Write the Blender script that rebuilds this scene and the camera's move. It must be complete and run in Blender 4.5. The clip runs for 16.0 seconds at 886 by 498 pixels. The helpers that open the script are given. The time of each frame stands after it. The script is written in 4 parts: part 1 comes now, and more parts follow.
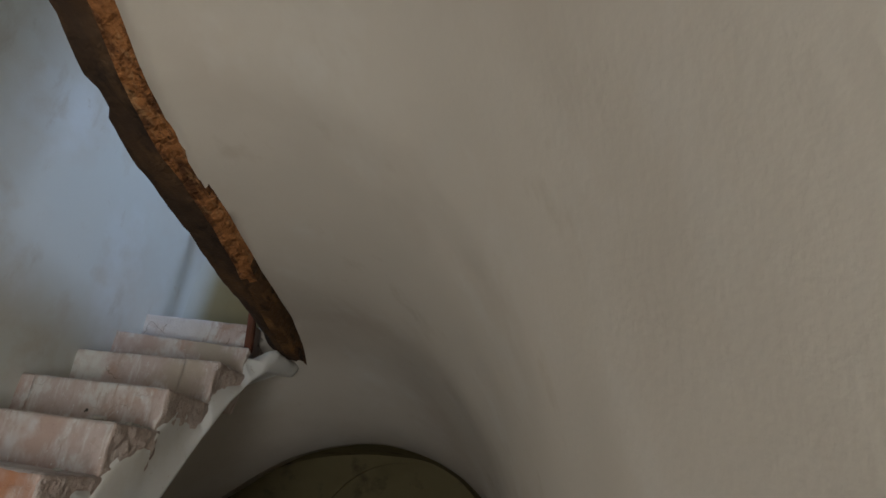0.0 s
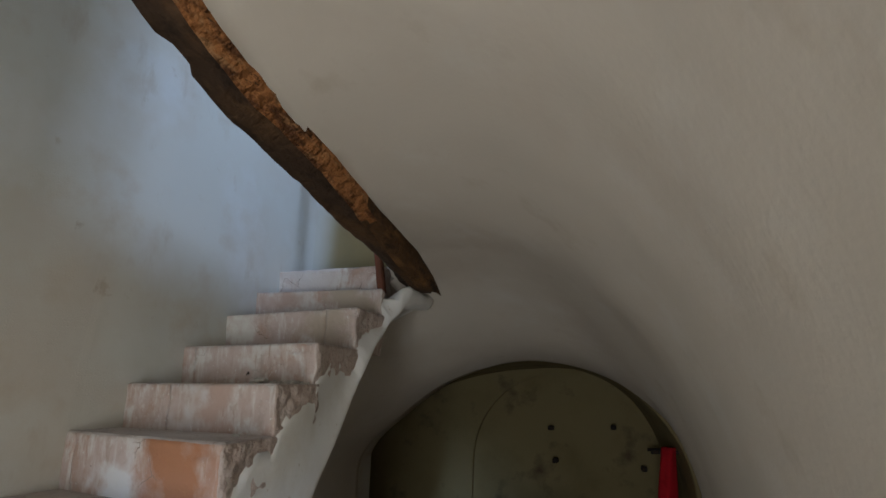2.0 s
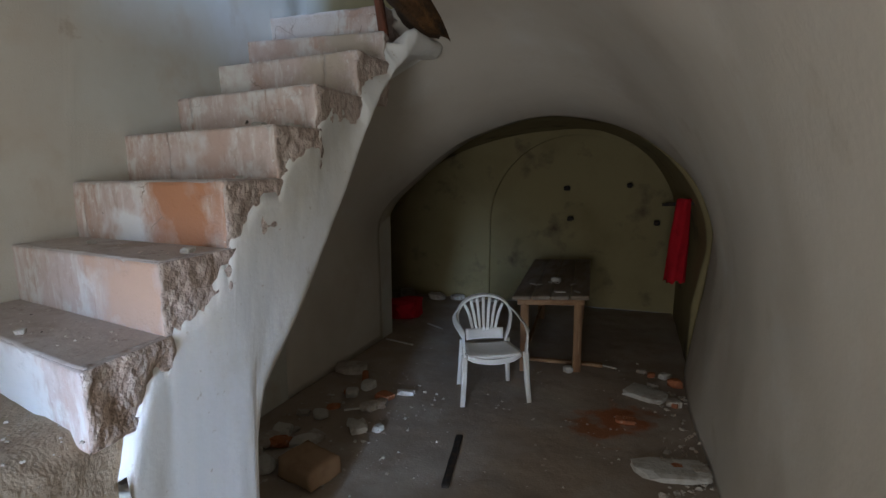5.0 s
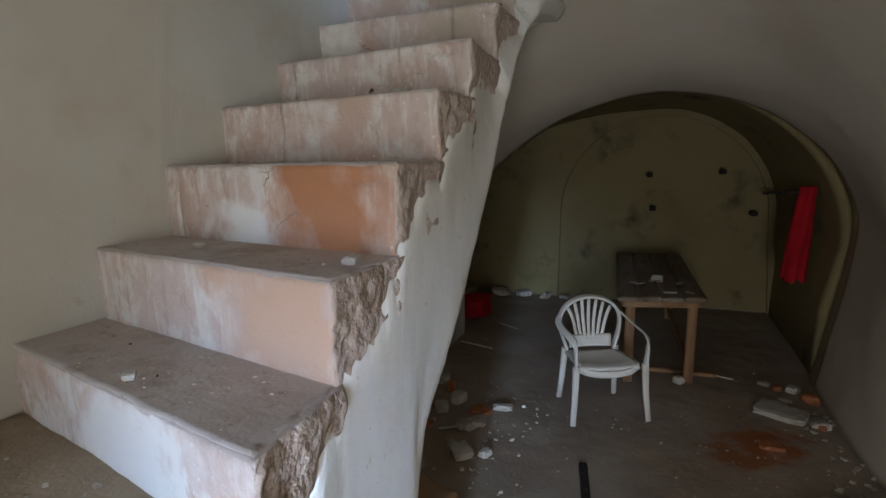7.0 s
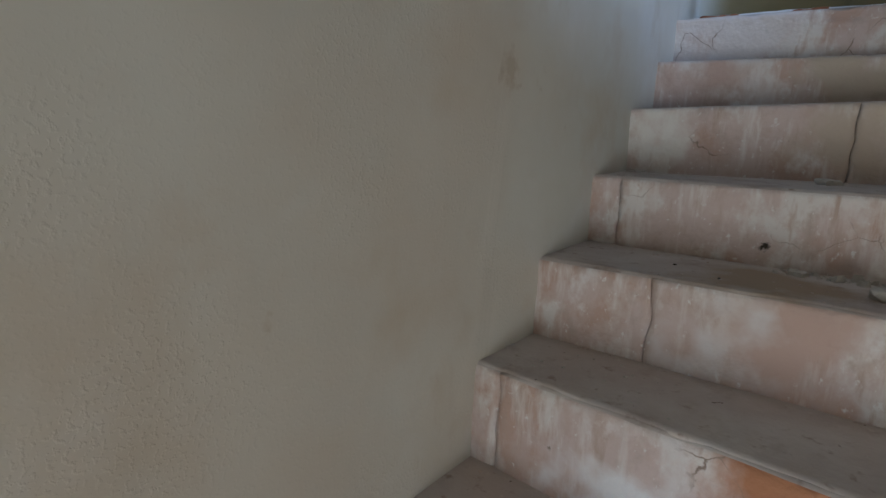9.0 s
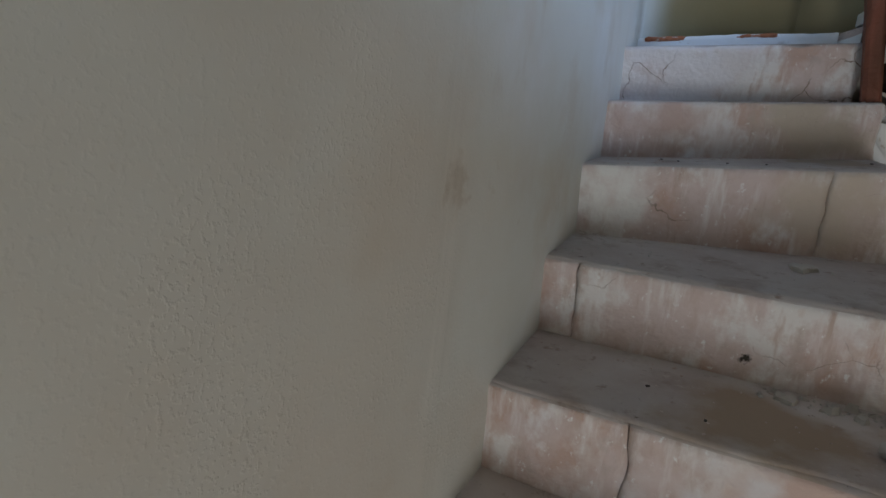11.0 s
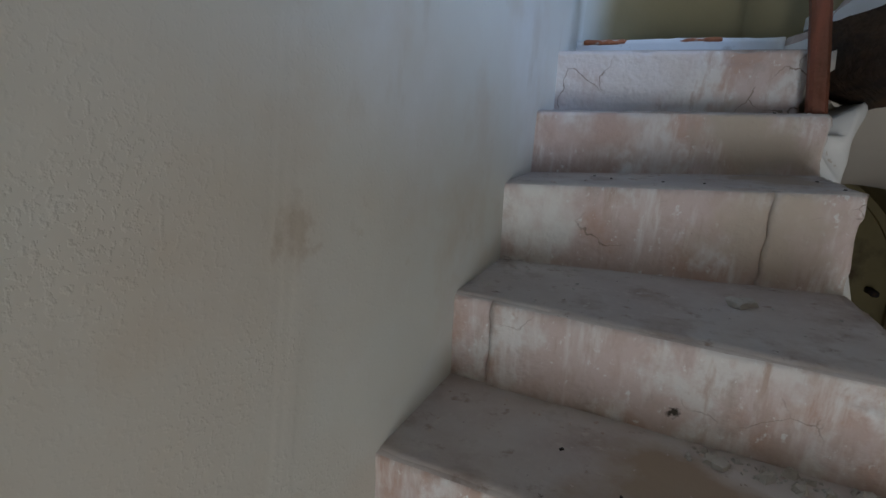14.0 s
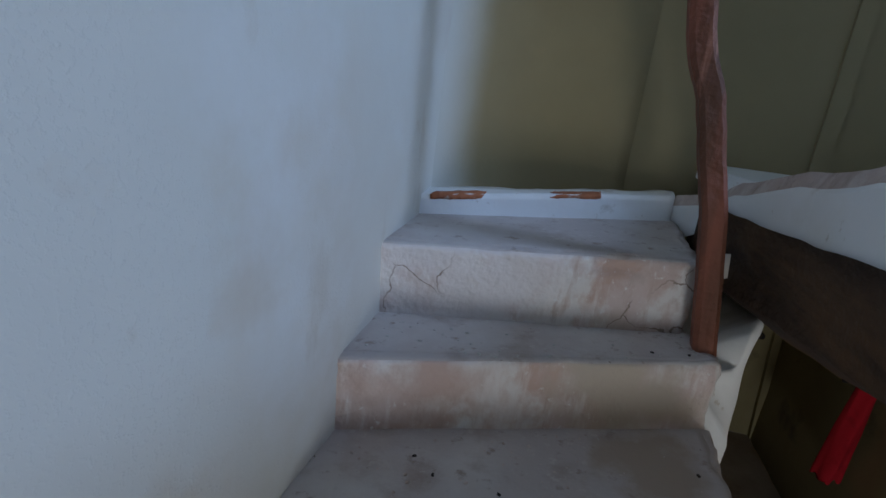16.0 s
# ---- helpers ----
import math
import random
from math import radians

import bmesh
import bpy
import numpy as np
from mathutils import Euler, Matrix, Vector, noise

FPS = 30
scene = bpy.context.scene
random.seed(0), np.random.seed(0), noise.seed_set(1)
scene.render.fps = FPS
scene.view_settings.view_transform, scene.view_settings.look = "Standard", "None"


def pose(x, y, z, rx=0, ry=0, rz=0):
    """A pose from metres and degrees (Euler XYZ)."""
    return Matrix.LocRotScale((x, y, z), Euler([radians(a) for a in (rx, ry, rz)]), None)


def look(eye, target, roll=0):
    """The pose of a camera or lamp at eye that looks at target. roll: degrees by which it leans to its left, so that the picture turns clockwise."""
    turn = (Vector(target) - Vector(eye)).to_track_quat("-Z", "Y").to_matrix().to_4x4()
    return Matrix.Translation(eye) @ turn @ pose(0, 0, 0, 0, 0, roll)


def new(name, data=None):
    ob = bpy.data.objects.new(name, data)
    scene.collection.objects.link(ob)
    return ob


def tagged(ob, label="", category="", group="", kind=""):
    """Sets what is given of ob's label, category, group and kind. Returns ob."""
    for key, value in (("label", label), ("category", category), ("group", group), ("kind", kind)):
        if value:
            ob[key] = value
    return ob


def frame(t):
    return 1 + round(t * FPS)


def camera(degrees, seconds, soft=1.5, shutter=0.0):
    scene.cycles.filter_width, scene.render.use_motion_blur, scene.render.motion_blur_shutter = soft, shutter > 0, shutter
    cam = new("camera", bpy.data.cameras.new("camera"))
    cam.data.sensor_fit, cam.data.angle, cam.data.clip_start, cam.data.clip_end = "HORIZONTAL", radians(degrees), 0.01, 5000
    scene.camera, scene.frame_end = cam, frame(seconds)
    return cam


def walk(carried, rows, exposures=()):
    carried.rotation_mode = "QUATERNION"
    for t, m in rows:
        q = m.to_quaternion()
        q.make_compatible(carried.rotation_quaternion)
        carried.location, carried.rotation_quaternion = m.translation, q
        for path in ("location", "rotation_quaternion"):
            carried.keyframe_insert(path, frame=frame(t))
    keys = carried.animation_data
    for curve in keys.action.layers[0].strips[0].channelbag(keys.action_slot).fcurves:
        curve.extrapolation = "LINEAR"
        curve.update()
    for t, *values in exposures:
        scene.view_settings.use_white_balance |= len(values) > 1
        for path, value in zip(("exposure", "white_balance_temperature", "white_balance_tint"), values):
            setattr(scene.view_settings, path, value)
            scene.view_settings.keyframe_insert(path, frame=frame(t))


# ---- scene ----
import functools

cam = camera(76.0, 16.0)
ROWS = [
    (0, 2.759, -3.877, 2.118, 112.89, -8.74, 5.13),
    (0.5, 2.649, -3.948, 2.229, 111.76, -9.17, 7.32),
    (1, 2.591, -3.853, 2.194, 111.83, -7.42, 10.81),
    (1.5, 2.683, -3.654, 2.313, 107.15, -4.97, 17.00),
    (2, 2.571, -3.613, 2.196, 103.21, -1.77, 18.54),
    (2.5, 2.520, -3.568, 2.157, 97.75, 0.48, 20.37),
    (3, 2.523, -3.534, 2.123, 95.37, 0.81, 21.43),
    (3.5, 2.620, -3.503, 2.022, 90.75, 0.89, 22.06),
    (4, 2.598, -3.458, 2.007, 85.27, 0.44, 21.54),
    (6.5, 2.115, -3.238, 1.973, 80.26, 0.38, 19.86),
    (7, 1.723, -3.062, 1.968, 80.04, 0.38, 22.14),
    (7.5, 1.326, -2.798, 2.236, 78.24, -1.57, 26.21),
    (8, 1.008, -2.782, 2.260, 78.62, -2.11, 29.84),
    (8.5, 0.751, -2.778, 2.481, 77.97, -2.37, 32.10),
    (9, 0.583, -2.666, 2.479, 77.83, -3.10, 32.17),
    (11.5, 0.335, -2.312, 2.792, 74.27, -3.69, 22.34),
    (12, 0.361, -2.303, 2.773, 74.64, -3.62, 21.95),
    (12.5, 0.369, -2.272, 2.758, 74.82, -4.01, 21.67),
    (13, 0.374, -2.260, 2.753, 74.81, -3.96, 21.71),
    (13.5, 0.364, -2.198, 2.814, 74.13, -4.19, 21.55),
    (14, 0.423, -2.066, 2.806, 74.54, -4.04, 21.04),
    (14.5, 0.531, -1.736, 2.854, 74.66, -3.68, 20.00),
    (15, 0.529, -1.578, 3.049, 73.66, -4.75, 17.45),
    (15.5, 0.494, -1.381, 3.184, 73.27, -5.74, 15.00),
    (16, 0.461, -1.312, 3.413, 71.57, -6.43, 13.40),
]
walk(cam, [(t, pose(x, y, z, rx, ry, rz)) for t, x, y, z, rx, ry, rz in ROWS], [(0, -0.32, 6350, 10), (2.0, -0.16, 6250, 10), (4, -0.08, 6050, 10), (6.5, 0.02, 6150, 10), (7, 0.02, 6300, 10), (7.5, -0.08, 6350, 10), (8, -0.17, 6150, 10), (9, -0.09, 6050, 10), (11.5, 0.0, 5950, 10), (12.5, 0.05, 5850, 10), (14.5, 0.03, 5850, 10), (16, -0.06, 5800, 10)])

# ---- light ----
world = bpy.data.worlds.new("world")
scene.world = world
world.use_nodes = True
sky = world.node_tree.nodes.new("ShaderNodeTexSky")
sky.sky_type = "NISHITA"
sky.sun_disc = False
sky.sun_elevation = radians(40)
sky.sun_rotation = radians(200)
world.node_tree.links.new(sky.outputs["Color"], world.node_tree.nodes["Background"].inputs["Color"])
world.node_tree.nodes["Background"].inputs["Strength"].default_value = 0.08


def window_light(name, m, width, height, watts, colour):
    lamp = bpy.data.lights.new(name, "AREA")
    lamp.shape, lamp.size, lamp.size_y = "RECTANGLE", width, height
    lamp.energy, lamp.color = watts, colour
    ob = new(name, lamp)
    ob.matrix_world = m
    return ob


FRONT = -6.5
DOOR_X0, DOOR_X1, DOOR_H = 1.75, 2.95, 2.15
GAP_Y0, GAP_Y1 = -1.2, 0.1
# bright yard in the doorway, blue sky above it, and an upper window
window_light("yard_daylight", look((2.3, FRONT - 0.15, 1.1), (1.9, 0, 1.1)), 1.15, 2.0, 100, (0.96, 0.96, 0.93))
window_light("sky_daylight", look((2.45, -8.6, 2.2), (0.88, -1.9, 0.9)), 0.45, 0.6, 7.5, (0.48, 0.69, 1.0)).data.spread = radians(21)
window_light("upper_daylight", look((3.95, -0.72, 5.1), (0.2, -0.25, 2.9)), 0.8, 1.3, 112, (0.47, 0.64, 0.98))
scene.view_settings.exposure = 0.0


# ---- helpers ----
def material(name):
    m = bpy.data.materials.new(name)
    m.use_nodes = True
    return m, m.node_tree.nodes, m.node_tree.links, m.node_tree.nodes["Principled BSDF"]


def surface(name, base, spots, rough=0.85, scale=3.0, fine=60.0, bump=0.15, dist=0.01, metallic=0.0, stains=(), stretch=(1, 1, 1), cracks=0.0, shade_fade=None, patchy=False):
    """base colour broken up by patches [(colour, noise scale, low, high, detail)], with fine relief."""
    m, n, l, bsdf = material(name)
    co = n.new("ShaderNodeTexCoord")
    value = n.new("ShaderNodeRGB")
    value.outputs[0].default_value = (*base, 1)
    colour = value.outputs[0]
    for i, (c, s, lo, hi, detail, *own) in enumerate(spots):
        tex = n.new("ShaderNodeTexNoise")
        tex.inputs["Scale"].default_value = s
        tex.inputs["Detail"].default_value = detail
        tex.inputs["Roughness"].default_value = 0.6
        off = n.new("ShaderNodeVectorMath")
        off.operation = "MULTIPLY_ADD"
        off.inputs[1].default_value = own[0] if own else stretch
        off.inputs[2].default_value = (3.7 * i, 1.3 * i, 5.1 * i)
        l.new(co.outputs["Object"], off.inputs[0])
        l.new(off.outputs[0], tex.inputs["Vector"])
        ramp = n.new("ShaderNodeMapRange")
        ramp.inputs["From Min"].default_value, ramp.inputs["From Max"].default_value = lo, hi
        l.new(tex.outputs["Fac"], ramp.inputs["Value"])
        mix = n.new("ShaderNodeMixRGB")
        mix.inputs["Color2"].default_value = (*c, 1)
        l.new(ramp.outputs[0], mix.inputs["Fac"])
        l.new(colour, mix.inputs["Color1"])
        colour = mix.outputs[0]
    # painted shading: the colour blends along x with a slightly wavy edge
    if shade_fade:
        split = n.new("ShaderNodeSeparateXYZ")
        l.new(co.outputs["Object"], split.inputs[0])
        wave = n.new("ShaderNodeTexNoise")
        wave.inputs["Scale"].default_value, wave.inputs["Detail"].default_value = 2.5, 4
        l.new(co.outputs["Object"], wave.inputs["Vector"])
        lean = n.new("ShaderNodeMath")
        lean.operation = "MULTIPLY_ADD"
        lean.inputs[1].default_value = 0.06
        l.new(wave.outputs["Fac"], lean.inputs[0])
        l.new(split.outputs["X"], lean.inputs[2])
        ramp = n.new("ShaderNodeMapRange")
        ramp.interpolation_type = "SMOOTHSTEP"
        ramp.inputs["From Min"].default_value, ramp.inputs["From Max"].default_value = shade_fade[1], shade_fade[0]
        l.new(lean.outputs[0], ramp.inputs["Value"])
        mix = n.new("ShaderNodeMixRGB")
        mix.inputs["Color2"].default_value = (*shade_fade[2], 1)
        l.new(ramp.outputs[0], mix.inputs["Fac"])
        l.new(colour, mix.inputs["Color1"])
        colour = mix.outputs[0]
    for centre, radius, c in stains:
        gap = n.new("ShaderNodeVectorMath")
        gap.operation = "DISTANCE"
        gap.inputs[1].default_value = centre
        l.new(co.outputs["Object"], gap.inputs[0])
        ragged = n.new("ShaderNodeTexNoise")
        ragged.inputs["Scale"].default_value, ragged.inputs["Detail"].default_value = 1.6 / radius, 9
        l.new(co.outputs["Object"], ragged.inputs["Vector"])
        edge = n.new("ShaderNodeMath")
        edge.operation = "MULTIPLY_ADD"
        edge.inputs[1].default_value = 2.6 * radius
        l.new(ragged.outputs["Fac"], edge.inputs[0])
        l.new(gap.outputs["Value"], edge.inputs[2])
        ramp = n.new("ShaderNodeMapRange")
        ramp.inputs["From Min"].default_value, ramp.inputs["From Max"].default_value = 2.3 * radius, 1.7 * radius
        l.new(edge.outputs[0], ramp.inputs["Value"])
        mix = n.new("ShaderNodeMixRGB")
        mix.inputs["Color2"].default_value = (*c, 1)
        l.new(ramp.outputs[0], mix.inputs["Fac"])
        l.new(colour, mix.inputs["Color1"])
        colour = mix.outputs[0]
    if cracks:
        warp = n.new("ShaderNodeTexNoise")
        warp.inputs["Scale"].default_value, warp.inputs["Detail"].default_value = 9.0, 6
        l.new(co.outputs["Object"], warp.inputs["Vector"])
        bent = n.new("ShaderNodeVectorMath")
        bent.operation = "MULTIPLY_ADD"
        bent.inputs[1].default_value = (0.10, 0.10, 0.10)
        l.new(warp.outputs["Color"], bent.inputs[0])
        l.new(co.outputs["Object"], bent.inputs[2])
        cell = n.new("ShaderNodeTexVoronoi")
        cell.feature = "DISTANCE_TO_EDGE"
        cell.inputs["Scale"].default_value = cracks
        l.new(bent.outputs[0], cell.inputs["Vector"])
        line = n.new("ShaderNodeMapRange")
        line.inputs["From Min"].default_value, line.inputs["From Max"].default_value = 0.010, 0.003
        l.new(cell.outputs["Distance"], line.inputs["Value"])
        where = n.new("ShaderNodeTexNoise")
        where.inputs["Scale"].default_value, where.inputs["Detail"].default_value = 3.0, 5
        l.new(co.outputs["Object"], where.inputs["Vector"])
        patch = n.new("ShaderNodeMapRange")
        patch.inputs["From Min"].default_value, patch.inputs["From Max"].default_value = 0.61, 0.67
        l.new(where.outputs["Fac"], patch.inputs["Value"])
        both = n.new("ShaderNodeMath")
        both.operation = "MULTIPLY"
        l.new(line.outputs[0], both.inputs[0])
        l.new(patch.outputs[0], both.inputs[1])
        mix = n.new("ShaderNodeMixRGB")
        mix.inputs["Color2"].default_value = (0.28, 0.22, 0.18, 1)
        l.new(both.outputs[0], mix.inputs["Fac"])
        l.new(colour, mix.inputs["Color1"])
        colour = mix.outputs[0]
    l.new(colour, bsdf.inputs["Base Color"])
    bsdf.inputs["Roughness"].default_value = rough
    bsdf.inputs["Metallic"].default_value = metallic
    if "Specular IOR Level" in bsdf.inputs:
        bsdf.inputs["Specular IOR Level"].default_value = 0.25
    a = n.new("ShaderNodeTexNoise")
    a.inputs["Scale"].default_value, a.inputs["Detail"].default_value = fine, 7
    b = n.new("ShaderNodeTexNoise")
    b.inputs["Scale"].default_value, b.inputs["Detail"].default_value = scale, 3
    l.new(co.outputs["Object"], a.inputs["Vector"])
    l.new(co.outputs["Object"], b.inputs["Vector"])
    grain = a.outputs["Fac"]
    if patchy:
        a.inputs["Detail"].default_value = 2
        where = n.new("ShaderNodeTexNoise")
        where.inputs["Scale"].default_value, where.inputs["Detail"].default_value = 2.2, 5
        l.new(co.outputs["Object"], where.inputs["Vector"])
        sandy = n.new("ShaderNodeMapRange")
        sandy.inputs["From Min"].default_value, sandy.inputs["From Max"].default_value, sandy.inputs["To Min"].default_value = 0.50, 0.64, 0.12
        l.new(where.outputs["Fac"], sandy.inputs["Value"])
        peaks = n.new("ShaderNodeMapRange")
        peaks.inputs["From Min"].default_value, peaks.inputs["From Max"].default_value = 0.52, 0.75
        l.new(grain, peaks.inputs["Value"])
        product = n.new("ShaderNodeMath")
        product.operation = "MULTIPLY"
        l.new(sandy.outputs[0], product.inputs[0])
        l.new(peaks.outputs[0], product.inputs[1])
        grain = product.outputs[0]
    add = n.new("ShaderNodeMath")
    add.operation = "MULTIPLY_ADD"
    add.inputs[1].default_value = 4.0
    l.new(b.outputs["Fac"], add.inputs[0])
    l.new(grain, add.inputs[2])
    bp = n.new("ShaderNodeBump")
    bp.inputs["Strength"].default_value, bp.inputs["Distance"].default_value = bump, dist
    l.new(add.outputs[0], bp.inputs["Height"])
    l.new(bp.outputs[0], bsdf.inputs["Normal"])
    return m


PLASTER = surface("plaster", (0.59, 0.585, 0.525), [((0.55, 0.50, 0.42), 0.8, 0.45, 0.68, 6), ((0.52, 0.46, 0.37), 2.3, 0.56, 0.76, 8), ((0.64, 0.645, 0.62), 1.6, 0.52, 0.74, 8), ((0.47, 0.42, 0.34), 7.0, 0.66, 0.78, 9), ((0.50, 0.45, 0.37), 4.5, 0.60, 0.74, 8, (1, 1, 0.45))], scale=3.2, fine=125, bump=0.22, dist=0.009, patchy=True,
                  stains=[((0.0, -1.95, 2.22), 0.035, (0.40, 0.33, 0.25)), ((0.0, -2.10, 2.18), 0.05, (0.45, 0.39, 0.30)), ((0.0, -1.86, 2.20), 0.03, (0.44, 0.38, 0.30)), ((0.0, -2.30, 2.36), 0.04, (0.42, 0.37, 0.30)), ((0.0, -1.45, 2.62), 0.05, (0.46, 0.40, 0.32)), ((0.0, -1.62, 2.9), 0.04, (0.45, 0.41, 0.34))])
VAULT = surface("vault_plaster", (0.65, 0.60, 0.52), [((0.58, 0.52, 0.44), 0.8, 0.48, 0.72, 5), ((0.54, 0.48, 0.39), 2.3, 0.62, 0.78, 7), ((0.70, 0.67, 0.61), 1.6, 0.55, 0.8, 6)], scale=2.4, fine=40, bump=0.12, dist=0.012)
# shade on the upper north wall is put into this dark olive base
UPPER_SHADED = surface("upper_shaded_plaster", (0.31, 0.255, 0.14), [((0.26, 0.21, 0.115), 1.3, 0.45, 0.7, 6)], scale=2.2, fine=50, bump=0.08)
# pale to olive along x paints the corner's turn away from the light
COVE_SHADED = surface("cove_shaded_plaster", (0.31, 0.255, 0.14), [((0.26, 0.21, 0.115), 1.3, 0.45, 0.7, 6)], scale=2.2, fine=50, bump=0.08, shade_fade=(0.06, 0.21, (0.59, 0.59, 0.53)))
# base colour carries the chamber's shade; the darkest patches are brown soot
CHAMBER_SHADED = surface("chamber_shaded_plaster", (0.285, 0.235, 0.12), [((0.23, 0.185, 0.09), 1.3, 0.45, 0.7, 6), ((0.12, 0.085, 0.055), 1.9, 0.56, 0.72, 7)], scale=2.2, fine=34, bump=0.10)
LIME = surface("limewash", (0.82, 0.82, 0.80), [((0.74, 0.72, 0.66), 2.2, 0.5, 0.7, 6), ((0.50, 0.45, 0.38), 5.0, 0.66, 0.74, 9), ((0.62, 0.58, 0.52), 30.0, 0.66, 0.72, 6)], scale=3.0, fine=40, bump=0.12)
STONE = surface("step_stone", (0.60, 0.50, 0.465), [((0.69, 0.66, 0.63), 5.5, 0.50, 0.57, 12), ((0.53, 0.385, 0.32), 3.8, 0.53, 0.60, 13), ((0.50, 0.415, 0.365), 14.0, 0.57, 0.70, 10), ((0.55, 0.44, 0.39), 20.0, 0.50, 0.68, 12), ((0.71, 0.67, 0.64), 22.0, 0.52, 0.66, 10, (1, 1, 0.16)), ((0.50, 0.39, 0.33), 30.0, 0.56, 0.70, 9, (1, 1, 0.2)), ((0.77, 0.76, 0.75), 7.0, 0.60, 0.70, 12), ((0.74, 0.73, 0.71), 60.0, 0.62, 0.70, 6), ((0.32, 0.26, 0.22), 34.0, 0.72, 0.76, 8)], cracks=5.0,
                fine=70, scale=9, bump=0.5, dist=0.008, stretch=(1, 1, 0.75),
                stains=[((0.76, -1.62, 1.80), 0.34, (0.46, 0.22, 0.12)), ((0.80, -1.93, 1.50), 0.32, (0.60, 0.41, 0.31)), ((0.36, -1.58, 1.68), 0.17, (0.76, 0.76, 0.76)), ((0.62, -1.20, 2.10), 0.22, (0.56, 0.42, 0.36)),
                        ((0.15, -0.57, 2.50), 0.17, (0.74, 0.72, 0.68)), ((0.3, -0.05, 2.90), 0.3, (0.66, 0.62, 0.60)), ((0.55, -2.2, 1.32), 0.30, (0.72, 0.70, 0.68)), ((0.295, -0.01, 2.856), 0.012, (0.05, 0.04, 0.035)), ((0.533, -0.92, 2.208), 0.014, (0.06, 0.05, 0.04)), ((0.50, -1.40, 1.99), 0.20, (0.70, 0.67, 0.66)), ((0.25, -0.27, 2.70), 0.16, (0.52, 0.40, 0.35)), ((0.7, -0.08, 2.74), 0.2, (0.50, 0.43, 0.35)), ((0.75, -0.45, 2.47), 0.2, (0.53, 0.45, 0.37))])
BROKEN = surface("broken_stone", (0.54, 0.44, 0.385), [((0.62, 0.54, 0.49), 18, 0.45, 0.62, 8), ((0.42, 0.33, 0.28), 16, 0.52, 0.68, 8), ((0.33, 0.25, 0.20), 34, 0.62, 0.72, 6)], fine=44, scale=16, bump=0.7, dist=0.014, stretch=(1, 1, 0.4))
TREAD = surface("dusty_tread", (0.51, 0.45, 0.42), [((0.60, 0.56, 0.53), 3.0, 0.45, 0.65, 8), ((0.40, 0.33, 0.29), 7.0, 0.54, 0.70, 8), ((0.56, 0.51, 0.47), 34.0, 0.58, 0.67, 6), ((0.36, 0.29, 0.25), 22.0, 0.60, 0.70, 7), ((0.13, 0.10, 0.08), 38.0, 0.69, 0.73, 5)], fine=90, scale=12, bump=0.25, dist=0.006, stains=[((0.55, -1.15, 2.15), 0.22, (0.40, 0.31, 0.23)), ((0.75, -0.2, 2.62), 0.16, (0.42, 0.34, 0.27)), ((0.5, -1.6, 1.67), 0.2, (0.40, 0.33, 0.28))])
EARTH = surface("earth_platform", (0.34, 0.265, 0.19), [((0.42, 0.345, 0.26), 2.2, 0.45, 0.65, 8), ((0.24, 0.18, 0.125), 5.0, 0.52, 0.68, 8), ((0.46, 0.40, 0.33), 30.0, 0.62, 0.70, 6), ((0.10, 0.08, 0.06), 36.0, 0.66, 0.72, 5)], fine=90, scale=10, bump=0.6, dist=0.01)
DUST = surface("dusty_floor", (0.33, 0.265, 0.21), [((0.41, 0.355, 0.30), 1.2, 0.45, 0.65, 8), ((0.27, 0.215, 0.17), 2.6, 0.56, 0.72, 8), ((0.42, 0.39, 0.35), 26.0, 0.68, 0.76, 4), ((0.12, 0.09, 0.07), 34.0, 0.68, 0.75, 4)], fine=60, scale=5, bump=0.3,
               stains=[((2.38, 1.02, 0.0), 0.30, (0.36, 0.13, 0.06)), ((2.2, 0.75, 0.0), 0.22, (0.33, 0.14, 0.07))])
BEAM_DARK = surface("dark_timber", (0.055, 0.033, 0.02), [((0.12, 0.065, 0.03), 6, 0.5, 0.72, 8), ((0.02, 0.014, 0.01), 11, 0.55, 0.7, 6)], rough=0.8, fine=50, scale=12, bump=0.7, stretch=(1, 0.12, 1))
WOOD = surface("worn_timber", (0.36, 0.15, 0.05), [((0.12, 0.048, 0.018), 11, 0.48, 0.58, 10), ((0.40, 0.21, 0.09), 22, 0.55, 0.64, 8), ((0.035, 0.018, 0.010), 26, 0.60, 0.66, 8)], rough=0.7, fine=60, scale=16, bump=1.0, dist=0.02, stretch=(1, 0.2, 1))
AGED = surface("aged_timber", (0.10, 0.052, 0.022), [((0.22, 0.11, 0.04), 9, 0.50, 0.64, 10), ((0.03, 0.018, 0.01), 13, 0.52, 0.66, 8)], rough=0.8, fine=50, scale=12, bump=0.9, stretch=(1, 0.3, 1))
POST = surface("post_wood", (0.21, 0.075, 0.045), [((0.10, 0.045, 0.025), 9, 0.46, 0.66, 8), ((0.32, 0.15, 0.10), 17, 0.58, 0.72, 6)], rough=0.65, fine=60, scale=14, bump=0.5, stretch=(1, 1, 0.12))
TABLE = surface("table_wood", (0.36, 0.22, 0.12), [((0.24, 0.13, 0.07), 8, 0.46, 0.66, 8), ((0.45, 0.31, 0.19), 15, 0.58, 0.72, 6)], rough=0.7, fine=60, scale=14, bump=0.3, stretch=(1, 1, 0.12))
TABLETOP = surface("dusty_board", (0.22, 0.17, 0.125), [((0.32, 0.28, 0.24), 4, 0.45, 0.62, 8), ((0.13, 0.09, 0.065), 7, 0.55, 0.7, 6)], rough=0.8, fine=60, scale=14, bump=0.3, stretch=(1, 0.2, 1))
